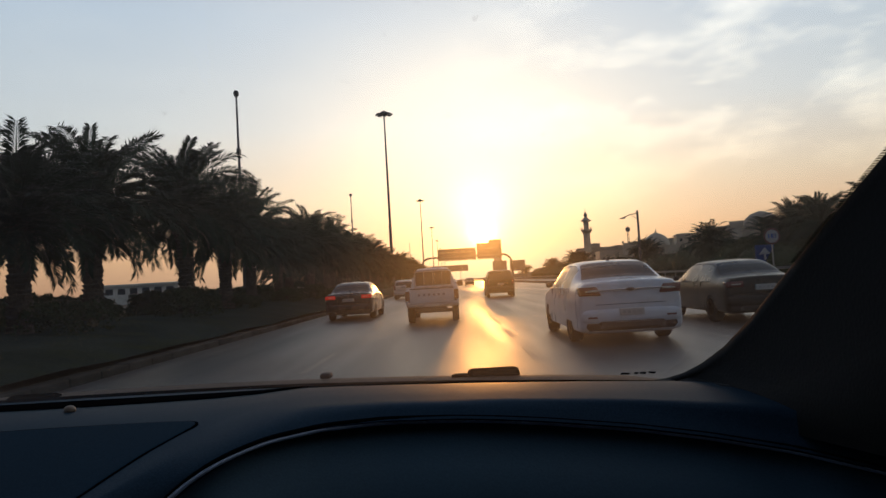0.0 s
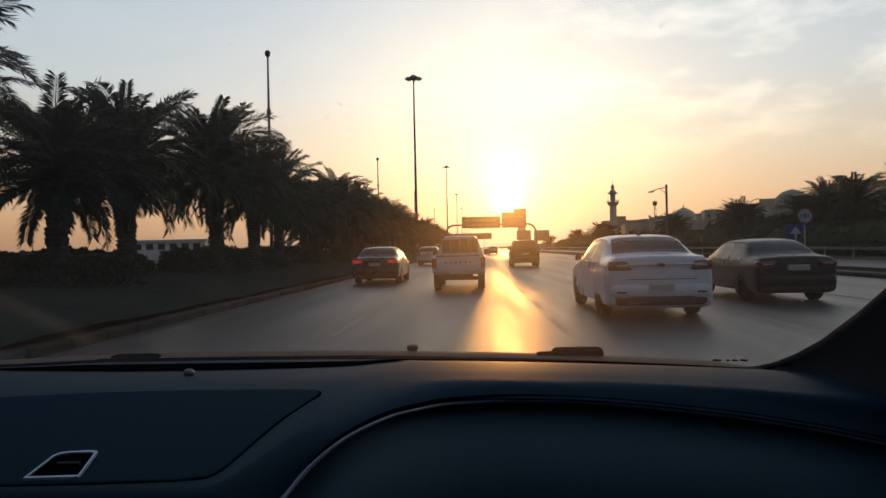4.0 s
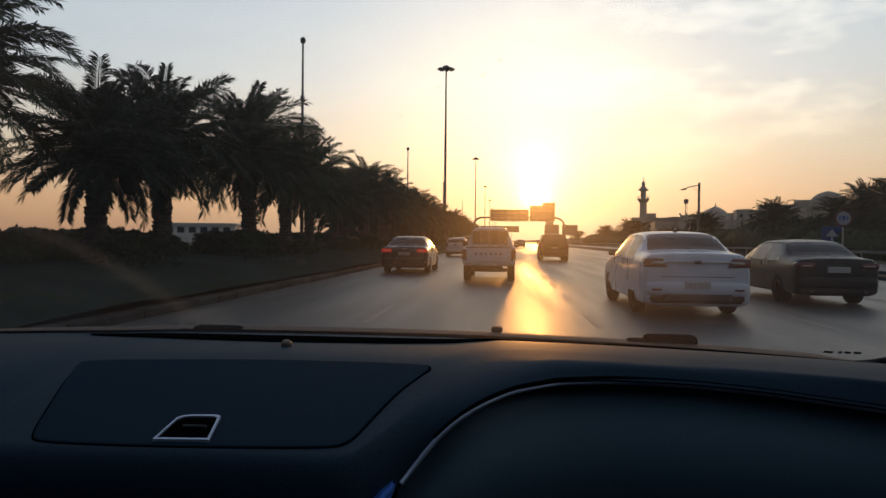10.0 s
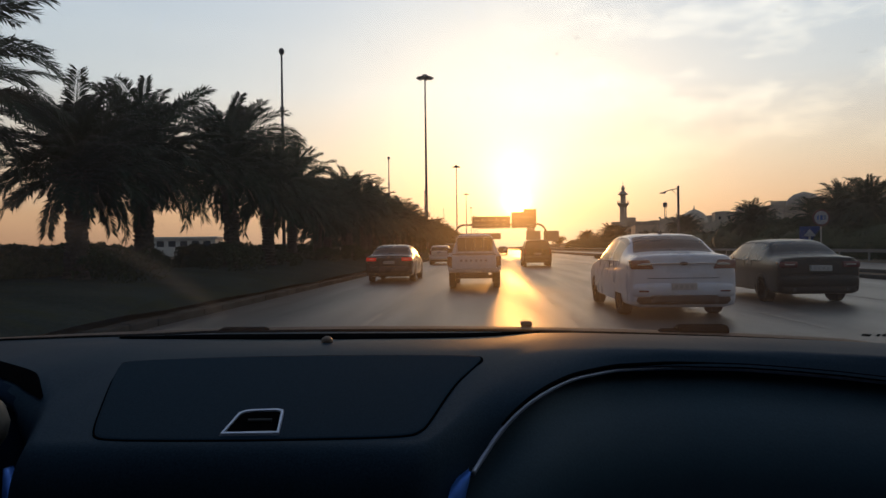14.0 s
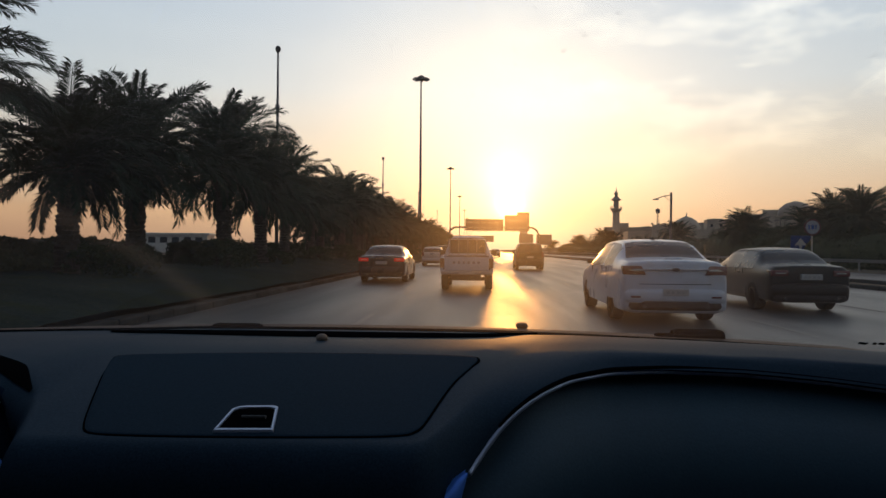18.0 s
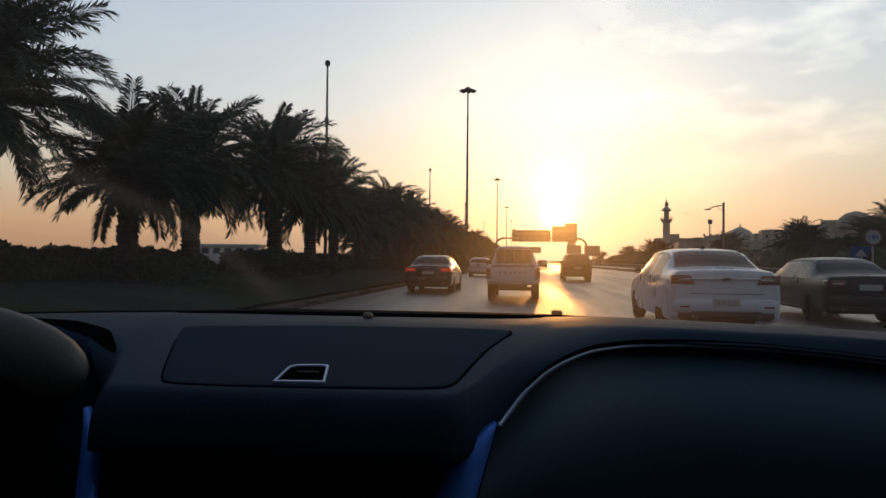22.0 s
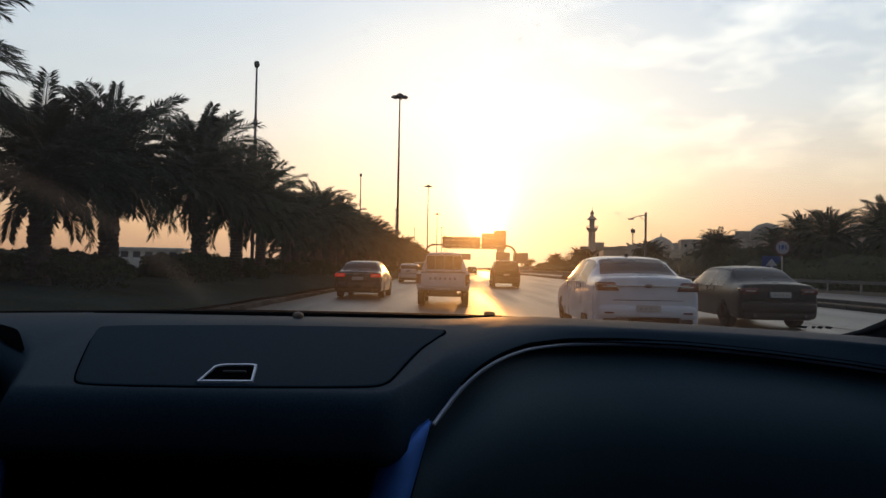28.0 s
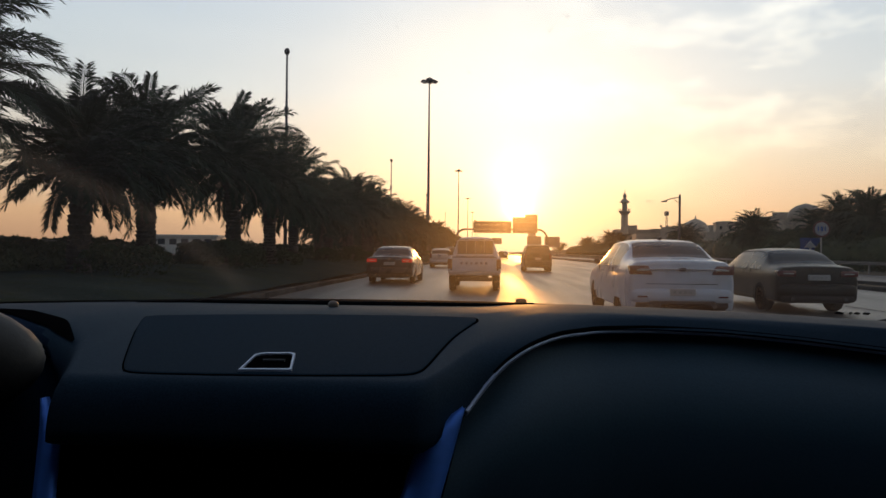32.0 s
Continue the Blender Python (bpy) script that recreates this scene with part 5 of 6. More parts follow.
    part("number_plate", boxed((-0.24, -0.13, 0.54), (0.24, -0.118, 0.62)), PLATE, e, "pale number plate")
    part("axle", boxed((-0.7, 0.9, 0.30), (0.7, 1.1, 0.42), 0.04), DARK_STEEL, e)
    part("chassis", boxed((-0.45, 0.1, 0.40), (0.45, 4.8, 0.52), 0.02), DARK_STEEL, e)


pickup(pose(-0.1, 22.0, 0))

# ---- planting ----


def frond(verts, faces, root, heading, rise, length, droop, rnd, leaflets=86):
    """A feathered palm leaf: a bowed midrib, leaflets long in the middle, set in a shallow V and hanging at their tips."""
    h = Vector((math.cos(heading), math.sin(heading), 0))
    side = Vector((-h.y, h.x, 0))
    side = (side + Vector((0, 0, rnd.uniform(-0.25, 0.25)))).normalized()
    pts = []
    p, ang = Vector(root), rise
    steps = 12
    sway = rnd.uniform(-0.16, 0.16)
    for i in range(steps + 1):
        pts.append(p.copy())
        ang -= droop / steps * (0.35 + 1.7 * (i / steps) ** 1.4)
        p = p + (h * math.cos(ang) + Vector((0, 0, math.sin(ang))) + side * sway * i / steps) * (length / steps)
    base = len(verts)
    for i, q in enumerate(pts):
        w = 0.040 * (1 - i / steps) + 0.005
        verts += [tuple(q + side * w), tuple(q + Vector((0, 0, w))), tuple(q - side * w)]
    for i in range(steps):
        a = base + 3 * i
        faces += [(a, a + 1, a + 4, a + 3), (a + 1, a + 2, a + 5, a + 4)]
    for i in range(leaflets):
        k = 0.10 + 0.90 * i / leaflets
        f = k * steps
        a = min(int(f), steps - 1)
        q = pts[a].lerp(pts[a + 1], f - a)
        d = (pts[a + 1] - pts[a]).normalized()
        up = side.cross(d).normalized()
        if up.z < 0:
            up = -up
        ln = length * 0.175 * (math.sin(math.pi * (0.14 + 0.70 * k)) ** 0.6) * rnd.uniform(0.8, 1.12)
        for s in (1, -1):
            way = (side * s * 0.86 + d * (0.42 + 0.6 * k) + up * rnd.uniform(-0.05, 0.40)).normalized()
            tip = q + way * ln - Vector((0, 0, ln * rnd.uniform(0.05, 0.34)))
            wd = d * 0.032
            b = len(verts)
            mid = q + way * ln * 0.5 - Vector((0, 0, ln * 0.03))
            verts += [tuple(q - wd * 0.6), tuple(mid - wd), tuple(tip), tuple(mid + wd)]
            faces.append((b, b + 1, b + 2, b + 3))


def palm(name, seed, height, spread, count, label):
    rnd = random.Random(seed)
    e = thing(name, label, "palm tree")
    bm = bmesh.new()
    n = int(height / 0.15)
    lean = rnd.uniform(-0.25, 0.25), rnd.uniform(-0.2, 0.2)
    rings = []
    for i in range(n + 1):
        k = i / n
        for dz, rr in ((0.0, 1.0), (0.11, 1.16)):
            r = (0.31 - 0.03 * k + (0.12 * max(0, 1 - k * 6)) + 0.10 * max(0, k - 0.75) * 4) * rr * rnd.uniform(0.96, 1.04)
            z = k * height + dz - 0.3
            rings.append([bm.verts.new((lean[0] * k * k + r * rnd.uniform(0.84, 1.16) * math.cos(a + 0.28 * i), lean[1] * k * k + r * rnd.uniform(0.84, 1.16) * math.sin(a + 0.28 * i), z + rnd.uniform(-0.03, 0.03))) for a in [math.tau * j / 12 for j in range(12)]])
    for r0, r1 in zip(rings, rings[1:]):
        for j in range(12):
            bm.faces.new((r0[j], r0[(j + 1) % 12], r1[(j + 1) % 12], r1[j]))
    bm.faces.new(rings[-1])
    # stubs of cut leaves under the crown
    for i in range(26):
        a, z = i * 2.39996, height - 0.35 - 0.9 * (i / 26) ** 1.2
        c, t = math.cos(a), z / height
        o = Vector((lean[0] * t * t, lean[1] * t * t, z))
        tube(bm, [o + Vector((c * 0.22, math.sin(a) * 0.22, -0.05)), o + Vector((c * 0.40, math.sin(a) * 0.40, 0.14)), o + Vector((c * 0.50, math.sin(a) * 0.50, 0.34))], [0.07, 0.05, 0.03], 5)
    part("trunk", bm, BARK, e, "ringed brown palm trunk with old leaf bases")
    top = Vector((lean[0], lean[1], height - 0.25))
    verts, faces = [], []
    for i in range(count):
        k = i / count
        rise = 1.45 - 1.75 * k ** 0.9 + rnd.uniform(-0.16, 0.16)
        ln = spread * rnd.uniform(0.80, 1.08) * (0.78 + 0.30 * math.sin(math.pi * min(1, 0.75 * k + 0.2)))
        frond(verts, faces, top + Vector((0, 0, 0.40 * (1 - k))), i * 2.39996 + rnd.uniform(-0.25, 0.25), rise, ln, rnd.uniform(0.65, 1.45), rnd)
    faces_part("crown", verts, faces, FROND, e, "dense crown of feathered green leaves")
    verts, faces = [], []
    for i in range(7):
        frond(verts, faces, top - Vector((0, 0, 0.1)), i * 2.39996 + 1.0, -0.25 + rnd.uniform(-0.35, 0.2), spread * rnd.uniform(0.38, 0.56), 1.0, rnd, 30)
    faces_part("hanging_leaves", verts, faces, DRY_FROND, e, "dry drooping older leaves")
    return e


PALM_LABEL = "date palm with a thick trunk and a wide dark crown"
palms = [palm("date_palm", 11, 3.8, 3.2, 96, PALM_LABEL), palm("date_palm", 12, 3.4, 3.0, 88, PALM_LABEL), palm("date_palm", 13, 4.4, 3.4, 104, PALM_LABEL), palm("date_palm", 14, 2.5, 2.7, 64, "smaller date palm with a low dark crown")]
rnd = random.Random(5)
spots = []
for i in range(36):
    y = 5.6 + 5.0 * i
    spots.append((-9.6 + rnd.uniform(-0.5, 0.4), y + rnd.uniform(-0.5, 0.5), 0.62, (0, 2, 1, 0, 2)[i % 5]))
    if i % 2 == 0 and y > 55:
        spots.append((-14.2 + rnd.uniform(-0.8, 0.8), y + 2.5, 0.3, 3 if i % 3 else 1))
for i in range(20):
    spots.append((-9.8 + rnd.uniform(-0.6, 0.6), 190 + 9 * i, 0.6, i % 3))
# scattered palms beyond the service road
for x, y, k in ((21.5 + 6.5, 74, 1), (31, 79, 3), (34, 88, 0), (30, 104, 1), (33, 118, 2), (29, 150, 0), (30, 163, 1), (32, 180, 2), (30, 205, 0), (29.5, 44, 1), (30.5, 49.5, 2), (29.6, 55, 0), (30.4, 61, 2), (31.2, 67, 0), (36, 57, 3), (44, 62, 3)):
    spots.append((x, y, 0.5, k))
first = set()
for x, y, z, k in spots:
    m = pose(x, y, z, 0, 0, rnd.uniform(0, 360)) @ Matrix.Scale(rnd.uniform(0.78, 0.92), 4)
    if k not in first:
        first.add(k)
        palms[k].matrix_basis = m
        tagged(palms[k], group="date palms along the highway")
        continue
    o = copy_thing(palms[k], m)
    o.matrix_basis = m
    tagged(o, group="date palms along the highway")


def leafy(name, label, category, boxes, count, size, mat, seed, core=True):
    """A mass of small leaves over a lumpy core: boxes of (x0, x1, y0, y1, z0, z1)."""
    rnd = random.Random(seed)
    verts, faces = [], []
    total = sum((b[1] - b[0] + b[5] - b[4]) * (b[3] - b[2]) for b in boxes)
    for x0, x1, y0, y1, z0, z1 in boxes:
        if core:
            ny = max(2, int((y1 - y0) / 0.8))
            ring = [(0, 0), (-0.1, 0.55), (0.12, 0.9), (0.5, 1.0), (0.88, 0.9), (1.1, 0.55), (1, 0)]
            b = len(verts)
            for i in range(ny + 1):
                y = y0 + (y1 - y0) * i / ny
                end = 0.35 if i in (0, ny) else 1.0
                for u, v in ring:
                    lump = 1 + 0.22 * noise.noise((u * 2 + x0, y * 0.9, v * 2)) + 0.15 * noise.noise((u * 5, y * 2.2, v * 5))
                    verts.append((x0 + (x1 - x0) * (0.5 + (u - 0.5) * 0.86 * end), y, z0 + (z1 - z0) * v * 0.9 * lump * end))
            for i in range(ny):
                for j in range(len(ring) - 1):
                    a = b + i * len(ring) + j
                    faces.append((a, a + 1, a + 1 + len(ring), a + len(ring)))
        share = int(count * (x1 - x0 + z1 - z0) * (y1 - y0) / total)
        for _ in range(share):
            y = rnd.uniform(y0, y1)
            a = rnd.uniform(-0.15, math.pi + 0.15)
            r = rnd.uniform(0.86, 1.08)
            lump = 1 + 0.22 * noise.noise((math.cos(a) + x0, y * 0.9, math.sin(a) * 2)) + 0.2 * noise.noise((a * 2, y * 2.2, 3.0))
            p = Vector(((x0 + x1) / 2 + (x1 - x0) / 2 * math.cos(a) * r, y, z0 + (z1 - z0) * max(0, math.sin(a)) ** 0.6 * r * 0.92 * lump))
            d1 = Vector((rnd.gauss(0, 1), rnd.gauss(0, 1), rnd.gauss(0, 1))).normalized()
            d2 = d1.orthogonal().normalized()
            s = size * rnd.uniform(0.6, 1.5)
            b = len(verts)
            verts += [tuple(p - d1 * s), tuple(p + d2 * s * 0.45), tuple(p + d1 * s), tuple(p - d2 * s * 0.45)]
            faces.append((b, b + 1, b + 2, b + 3))
    return tagged(faces_part(name, verts, faces, mat, smooth=True), label, category, kind="stuff")


leafy("hedge", "dense dark hedge under the palms on the bank", "hedge", [(-11.8, -10.5, 34, 52, 0.5, 1.5), (-11.7, -10.4, 58, 90, 0.5, 1.4), (-11.6, -10.3, 96, 190, 0.5, 1.45)], 60000, 0.085, HEDGE, 3)
leafy("hedge", "dense dark hedge close beside the first palms", "hedge", [(-11.6, -10.2, -2, 13, 0.5, 1.8), (-11.7, -10.3, 13, 23, 0.5, 1.5), (-11.5, -10.3, 25.5, 34, 0.5, 1.55)], 80000, 0.065, HEDGE, 13)
leafy("shrubs", "low leafy shrubs between the palm trunks", "shrubs", [(-9.2, -8.2, 8 + 7.3 * i, 10 + 7.3 * i + (i % 3), 0.5, 1.15 + 0.2 * (i % 3)) for i in range(14)], 26000, 0.06, HEDGE, 4, False)
leafy("shrubs", "dark shrubs and low trees beyond the service road", "shrubs", [(27.0, 31, 34, 66, 0.2, 2.9), (26.8, 31, 66, 84, 0.2, 3.4), (27.2, 32, 84, 112, 0.2, 2.9), (27.0, 32, 112, 146, 0.3, 3.2), (27.5, 33, 145, 240, 0.3, 3.4), (40, 48, 60, 70, 0.2, 2.2), (33, 60, 96, 104, 0.4, 2.6), (60, 110, 100, 110, 0.5, 2.2)], 90000, 0.14, HEDGE, 6)


def small_tree(at, seed, height, spread):
    rnd = random.Random(seed)
    e = thing("tree", "bushy dark broadleaf tree on the far verge", "tree", at, "trees on the far verge")
    bm = bmesh.new()
    tube(bm, [(0, 0, -0.3), (0.05, 0, height * 0.25), (0.0, 0.1, height * 0.5)], [0.16, 0.12, 0.08], 8)
    for k in range(6):
        a = k * 1.05
        tube(bm, [(0.03, 0.02, height * (0.25 + 0.03 * k)), (spread * 0.35 * math.cos(a), spread * 0.35 * math.sin(a), height * 0.55), (spread * 0.6 * math.cos(a), spread * 0.6 * math.sin(a), height * 0.75)], [0.07, 0.05, 0.02], 6)
    part("trunk", bm, BARK, e)
    verts, faces = [], []
    for c in range(26):
        a, rr, zz = rnd.uniform(0, math.tau), spread * math.sqrt(rnd.random()) * 0.8, height * rnd.uniform(0.4, 0.95)
        cen = Vector((rr * math.cos(a), rr * math.sin(a), zz - 0.25 * rr))
        for _ in range(70):
            p = cen + Vector((rnd.gauss(0, 1), rnd.gauss(0, 1), rnd.gauss(0, 0.8))) * spread * 0.17
            d1 = Vector((rnd.gauss(0, 1), rnd.gauss(0, 1), rnd.gauss(0, 1))).normalized()
            d2 = d1.orthogonal().normalized()
            s = rnd.uniform(0.08, 0.2)
            b = len(verts)
            verts += [tuple(p - d1 * s), tuple(p + d2 * s * 0.5), tuple(p + d1 * s), tuple(p - d2 * s * 0.5)]
            faces.append((b, b + 1, b + 2, b + 3))
    faces_part("crown", verts, faces, HEDGE, e, "uneven crown of small leaves")
    return e


tree = small_tree(pose(35, 92, 0.5), 21, 4.6, 2.6)
for x, y, s, a in ((30, 128, 0.9, 40), (42, 120, 1.1, 90), (52, 112, 0.9, 200), (70, 118, 1.2, 20), (88, 125, 1.0, 300), (105, 130, 1.15, 130), (31, 215, 1.2, 60), (37, 236, 1.3, 10), (28, 262, 1.2, 250)):
    copy_thing(tree, pose(x, y, 0.5, 0, 0, a)).matrix_basis = pose(x, y, 0.5, 0, 0, a) @ Matrix.Scale(s, 4)

# ---- lamps and poles ----


def mast(at):
    e = thing("high_mast_lamp", "tall slim steel mast with a ring of floodlights", "street lamp", at, "high masts along the bank")
    bm = bmesh.new()
    tube(bm, [(0, 0, 0.3), (0, 0, 0.6), (0, 0, 15), (0, 0, 29.6)], [0.30, 0.26, 0.20, 0.11], 14)
    part("mast", bm, DARK_STEEL, e, smooth=True)
    part("base_plate", boxed((-0.4, -0.4, 0.0), (0.4, 0.4, 0.32), 0.03), KERB, e, "concrete footing")
    bm = bmesh.new()
    lathe(bm, [(0.15, 29.2), (0.75, 29.35), (0.80, 29.5), (0.75, 29.62), (0.45, 29.95), (0.12, 30.1)], 20)
    part("lamp_ring", bm, DARK_STEEL, e, "dark lamp carrier", True)
    for k in range(8):
        a = k * math.tau / 8
        bm = boxed((0.75, -0.26, 29.32), (1.45, 0.26, 29.52), 0.05)
        bmesh.ops.rotate(bm, verts=bm.verts, matrix=Matrix.Rotation(a, 3, "Z"))
        head = part("floodlight", bm, DARK_STEEL, e)
        bm = boxed((0.85, -0.2, 29.29), (1.38, 0.2, 29.325), 0.008)
        bmesh.ops.rotate(bm, verts=bm.verts, matrix=Matrix.Rotation(a, 3, "Z"))
        part("lens", bm, LAMP_GLASS, head)
    return e


lamp = mast(pose(-9.5, 117, 0.6))
for k in range(1, 8):
    copy_thing(lamp, pose(-9.5, 117 + 128 * k, 0.4))
copy_thing(lamp, pose(-9.5, -11, 0.6))


def camera_pole(at, h):
    e = thing("slim_pole", "slim tapering steel pole with small fittings on top", "pole", at, "slim poles behind the palms")
    bm = bmesh.new()
    tube(bm, [(0, 0, 0), (0, 0, h * 0.55), (0, 0, h)], [0.13, 0.10, 0.06], 10)
    part("pole", bm, DARK_STEEL, e, smooth=True)
    bm = bmesh.new()
    lathe(bm, [(0.08, h - 0.1), (0.17, h), (0.20, h + 0.18), (0.12, h + 0.34)], 12)
    part("dome", bm, PLASTIC, e, smooth=True)
    part("bracket_box", boxed((-0.12, -0.16, h * 0.72), (0.12, 0.16, h * 0.72 + 0.4), 0.02), DARK_STEEL, e)


for x, y, h in ((-13.5, 47, 14.5), (-13.5, 100, 14), (-13.5, 160, 14), (-13.5, 235, 14)):
    camera_pole(pose(x, y, 0.3), h)


def verge_lamp(at):
    e = thing("double_arm_lamp", "small double-arm street lamp far beyond the road", "street lamp", at, "far street lamps")
    bm = bmesh.new()
    tube(bm, [(0, 0, 0), (0, 0, 10)], [0.12, 0.06], 8)
    part("pole", bm, DARK_STEEL, e)
    for s in (1, -1):
        bm = bmesh.new()
        tube(bm, [(0, 0, 9.8), (s * 0.6, 0, 10.1), (s * 1.5, 0, 10.15)], [0.05, 0.045, 0.04], 6)
        arm = part("arm", bm, DARK_STEEL, e)
        part("lamp_head", boxed((min(s * 1.3, s * 2.1), -0.14, 10.08), (max(s * 1.3, s * 2.1), 0.14, 10.22), 0.03), DARK_STEEL, arm)
    return e


far_lamp = verge_lamp(pose(98, 230, 1.5))
for x, y in ((60, 330), (75, 340), (140, 260), (190, 300)):
    copy_thing(far_lamp, pose(x, y, 2, 0, 0, 20))

def bracket_lamp(at):
    e = thing("bracket_lamp", "square steel lamp post with one bracket arm and a camera box", "street lamp", at)
    part("post", boxed((-0.13, -0.13, -0.5), (0.13, 0.13, 9.4), 0.02), DARK_STEEL, e)
    bm = bmesh.new()
    tube(bm, [(0, 0, 9.0), (-1.0, 0, 8.9), (-2.1, 0, 8.5)], 0.06, 8)
    arm = part("arm", bm, DARK_STEEL, e)
    bm = bmesh.new()
    tube(bm, [(0, 0, 8.1), (-0.9, 0, 8.85)], 0.04, 6)
    part("brace", bm, DARK_STEEL, e)
    part("lamp_head", boxed((-2.5, -0.15, 8.36), (-1.7, 0.15, 8.52), 0.04), DARK_STEEL, arm)
    part("box", boxed((-0.42, -0.2, 4.3), (-0.14, 0.2, 4.6), 0.02), DARK_STEEL, e)


bracket_lamp(pose(27.0, 98, 0.1))


def round_sign(at):
    e = thing("round_sign", "round speed sign with a dark rim on a thin post", "road sign", at)
    bm = bmesh.new()
    tube(bm, [(0, 0, -0.4), (0, 0, 2.9)], 0.04, 8)
    part("post", bm, STEEL, e)
    bm = bmesh.new()
    tube(bm, [(0, -0.03, 2.5), (0, -0.055, 2.5)], 0.42, 24)
    disc = part("disc", bm, SIGN_RIM, e, "round plate with a dark red rim")
    bm = bmesh.new()
    tube(bm, [(0, -0.056, 2.5), (0, -0.062, 2.5)], 0.33, 24)
    part("face", bm, ROUND_FACE, disc, "pale round face in shade")
    for x0, x1 in ((-0.20, -0.13), (-0.06, 0.07), (0.13, 0.19)):
        part("figure_bar", boxed((x0, -0.068, 2.40), (x1, -0.060, 2.62)), LANE_BLUE, disc, "plain dark blue bar")


round_sign(pose(16.6, 35, 0.05))



def lane_sign(at):
    e = thing("lane_sign", "blue road sign with a pale arrow and a yellow marker below", "road sign", at)
    for x in (-0.55, 0.55):
        bm = bmesh.new()
        tube(bm, [(x, 0, -0.4), (x, 0, 2.5)], 0.04, 8)
        part("post", bm, STEEL, e)
    board = part("sign_board", boxed((-0.8, -0.07, 1.0), (0.8, -0.03, 2.5), 0.02), LANE_BLUE, e, "blue square board")
    bm = boxed((-0.10, -0.082, 1.2), (0.10, -0.074, 1.8))
    part("arrow_shaft", bm, WHITE_PAINT, board)
    bm = bmesh.new()
    lo = [bm.verts.new((x, -0.074, z)) for x, z in ((-0.5, 1.7), (0.5, 1.7), (0.0, 2.3))]
    hi = [bm.verts.new((v.co.x, -0.082, v.co.z)) for v in lo]
    bm.faces.new(hi)
    for a in range(3):
        bm.faces.new((lo[a], lo[(a + 1) % 3], hi[(a + 1) % 3], hi[a]))
    part("arrow_head", bm, WHITE_PAINT, board)
    part("marker", boxed((-0.3, -0.06, 0.25), (0.3, -0.02, 0.85), 0.02), MARKER_YELLOW, e, "yellow marker plate")


lane_sign(pose(26.9, 59, 0.2))


def radio_mast(at):
    e = thing("radio_mast", "slim radio mast on the far skyline", "mast", at)
    for k in range(3):
        a = k * math.tau / 3
        bm = bmesh.new()
        tube(bm, [(1.2 * math.cos(a), 1.2 * math.sin(a), 0), (0.5 * math.cos(a), 0.5 * math.sin(a), 26)], 0.13, 6)
        part("leg", bm, DARK_STEEL, e)
    for k in range(9):
        r = 1.2 - 0.7 * k / 9
        bm = bmesh.new()
        pts = [(r * math.cos(a), r * math.sin(a), 2.8 * k + 1.0) for a in [q * math.tau / 3 for q in range(4)]]
        tube(bm, pts, 0.08, 5)
        part("brace", bm, DARK_STEEL, e)
    bm = bmesh.new()
    lathe(bm, [(0.4, 22.6), (1.5, 22.8), (1.5, 25.4), (0.4, 25.6)], 12)
    part("aerial_drum", bm, DARK_STEEL, e)


radio_mast(pose(120, 470, 4))

# ---- sign gantry and billboards ----


def gantry(at):
    e = thing("sign_gantry", "overhead highway sign gantry with two large boards", "road sign", at)
    for x, out in ((14.9, -1), (-6.9, 1)):
        bm = bmesh.new()
        pts = [(x, 0, 0), (x, 0, 4.6)] + [(x + out * 2.2 * (1 - math.cos(a)), 0, 4.6 + 2.2 * math.sin(a)) for a in [k * math.pi / 16 for k in range(1, 9)]]
        tube(bm, pts, 0.24, 12)
        part("post", bm, DARK_STEEL, e, "curved round steel post", True)
    bm = bmesh.new()
    tube(bm, [(-4.8, 0, 6.8), (12.8, 0, 6.8)], 0.20, 12)
    part("beam", bm, DARK_STEEL, e, smooth=True)
    part("walkway", boxed((-1.2, -1.1, 5.85), (12.2, -0.5, 5.93), 0.02), DARK_STEEL, e, "slim walkway under the boards")
    for k in range(9):
        part("walkway_bracket", boxed((-1.0 + 1.62 * k, -1.2, 5.75), (-0.88 + 1.62 * k, 0.1, 5.85), 0.01), DARK_STEEL, e)
    boards = ((-2.8, 6.4, 6.0, 8.75), (6.65, 12.6, 6.0, 9.7))
    for x0, x1, z0, z1 in boards:
        board = part("sign_board", boxed((x0, -0.42, z0), (x1, -0.32, z1), 0.02), SIGN_BLUE, e, "large weathered sign board against the light")
        part("sign_face", boxed((x0 + 0.12, -0.434, z0 + 0.12), (x1 - 0.12, -0.424, z1 - 0.12)), SIGN_FACE, board, "dark sign face")
        for r in range(2):
            zz = z0 + 0.55 + (z1 - z0 - 0.9) * r / 1.6
            for c in range(5):
                xa = x0 + 0.6 + (x1 - x0 - 1.2) * c / 5
                part("lettering_bar", boxed((xa, -0.446, zz), (xa + (x1 - x0) * 0.13, -0.436, zz + 0.35)), SIGN_BAR, board, "plain pale bar")
    cap = part("sign_board", boxed((9.6, -0.42, 9.7), (12.6, -0.32, 10.4), 0.02), SIGN_BLUE, e, "stepped top of the sign board")
    part("sign_face", boxed((9.7, -0.434, 9.72), (12.5, -0.424, 10.3)), SIGN_FACE, cap)


gantry(pose(0, 168, 0))


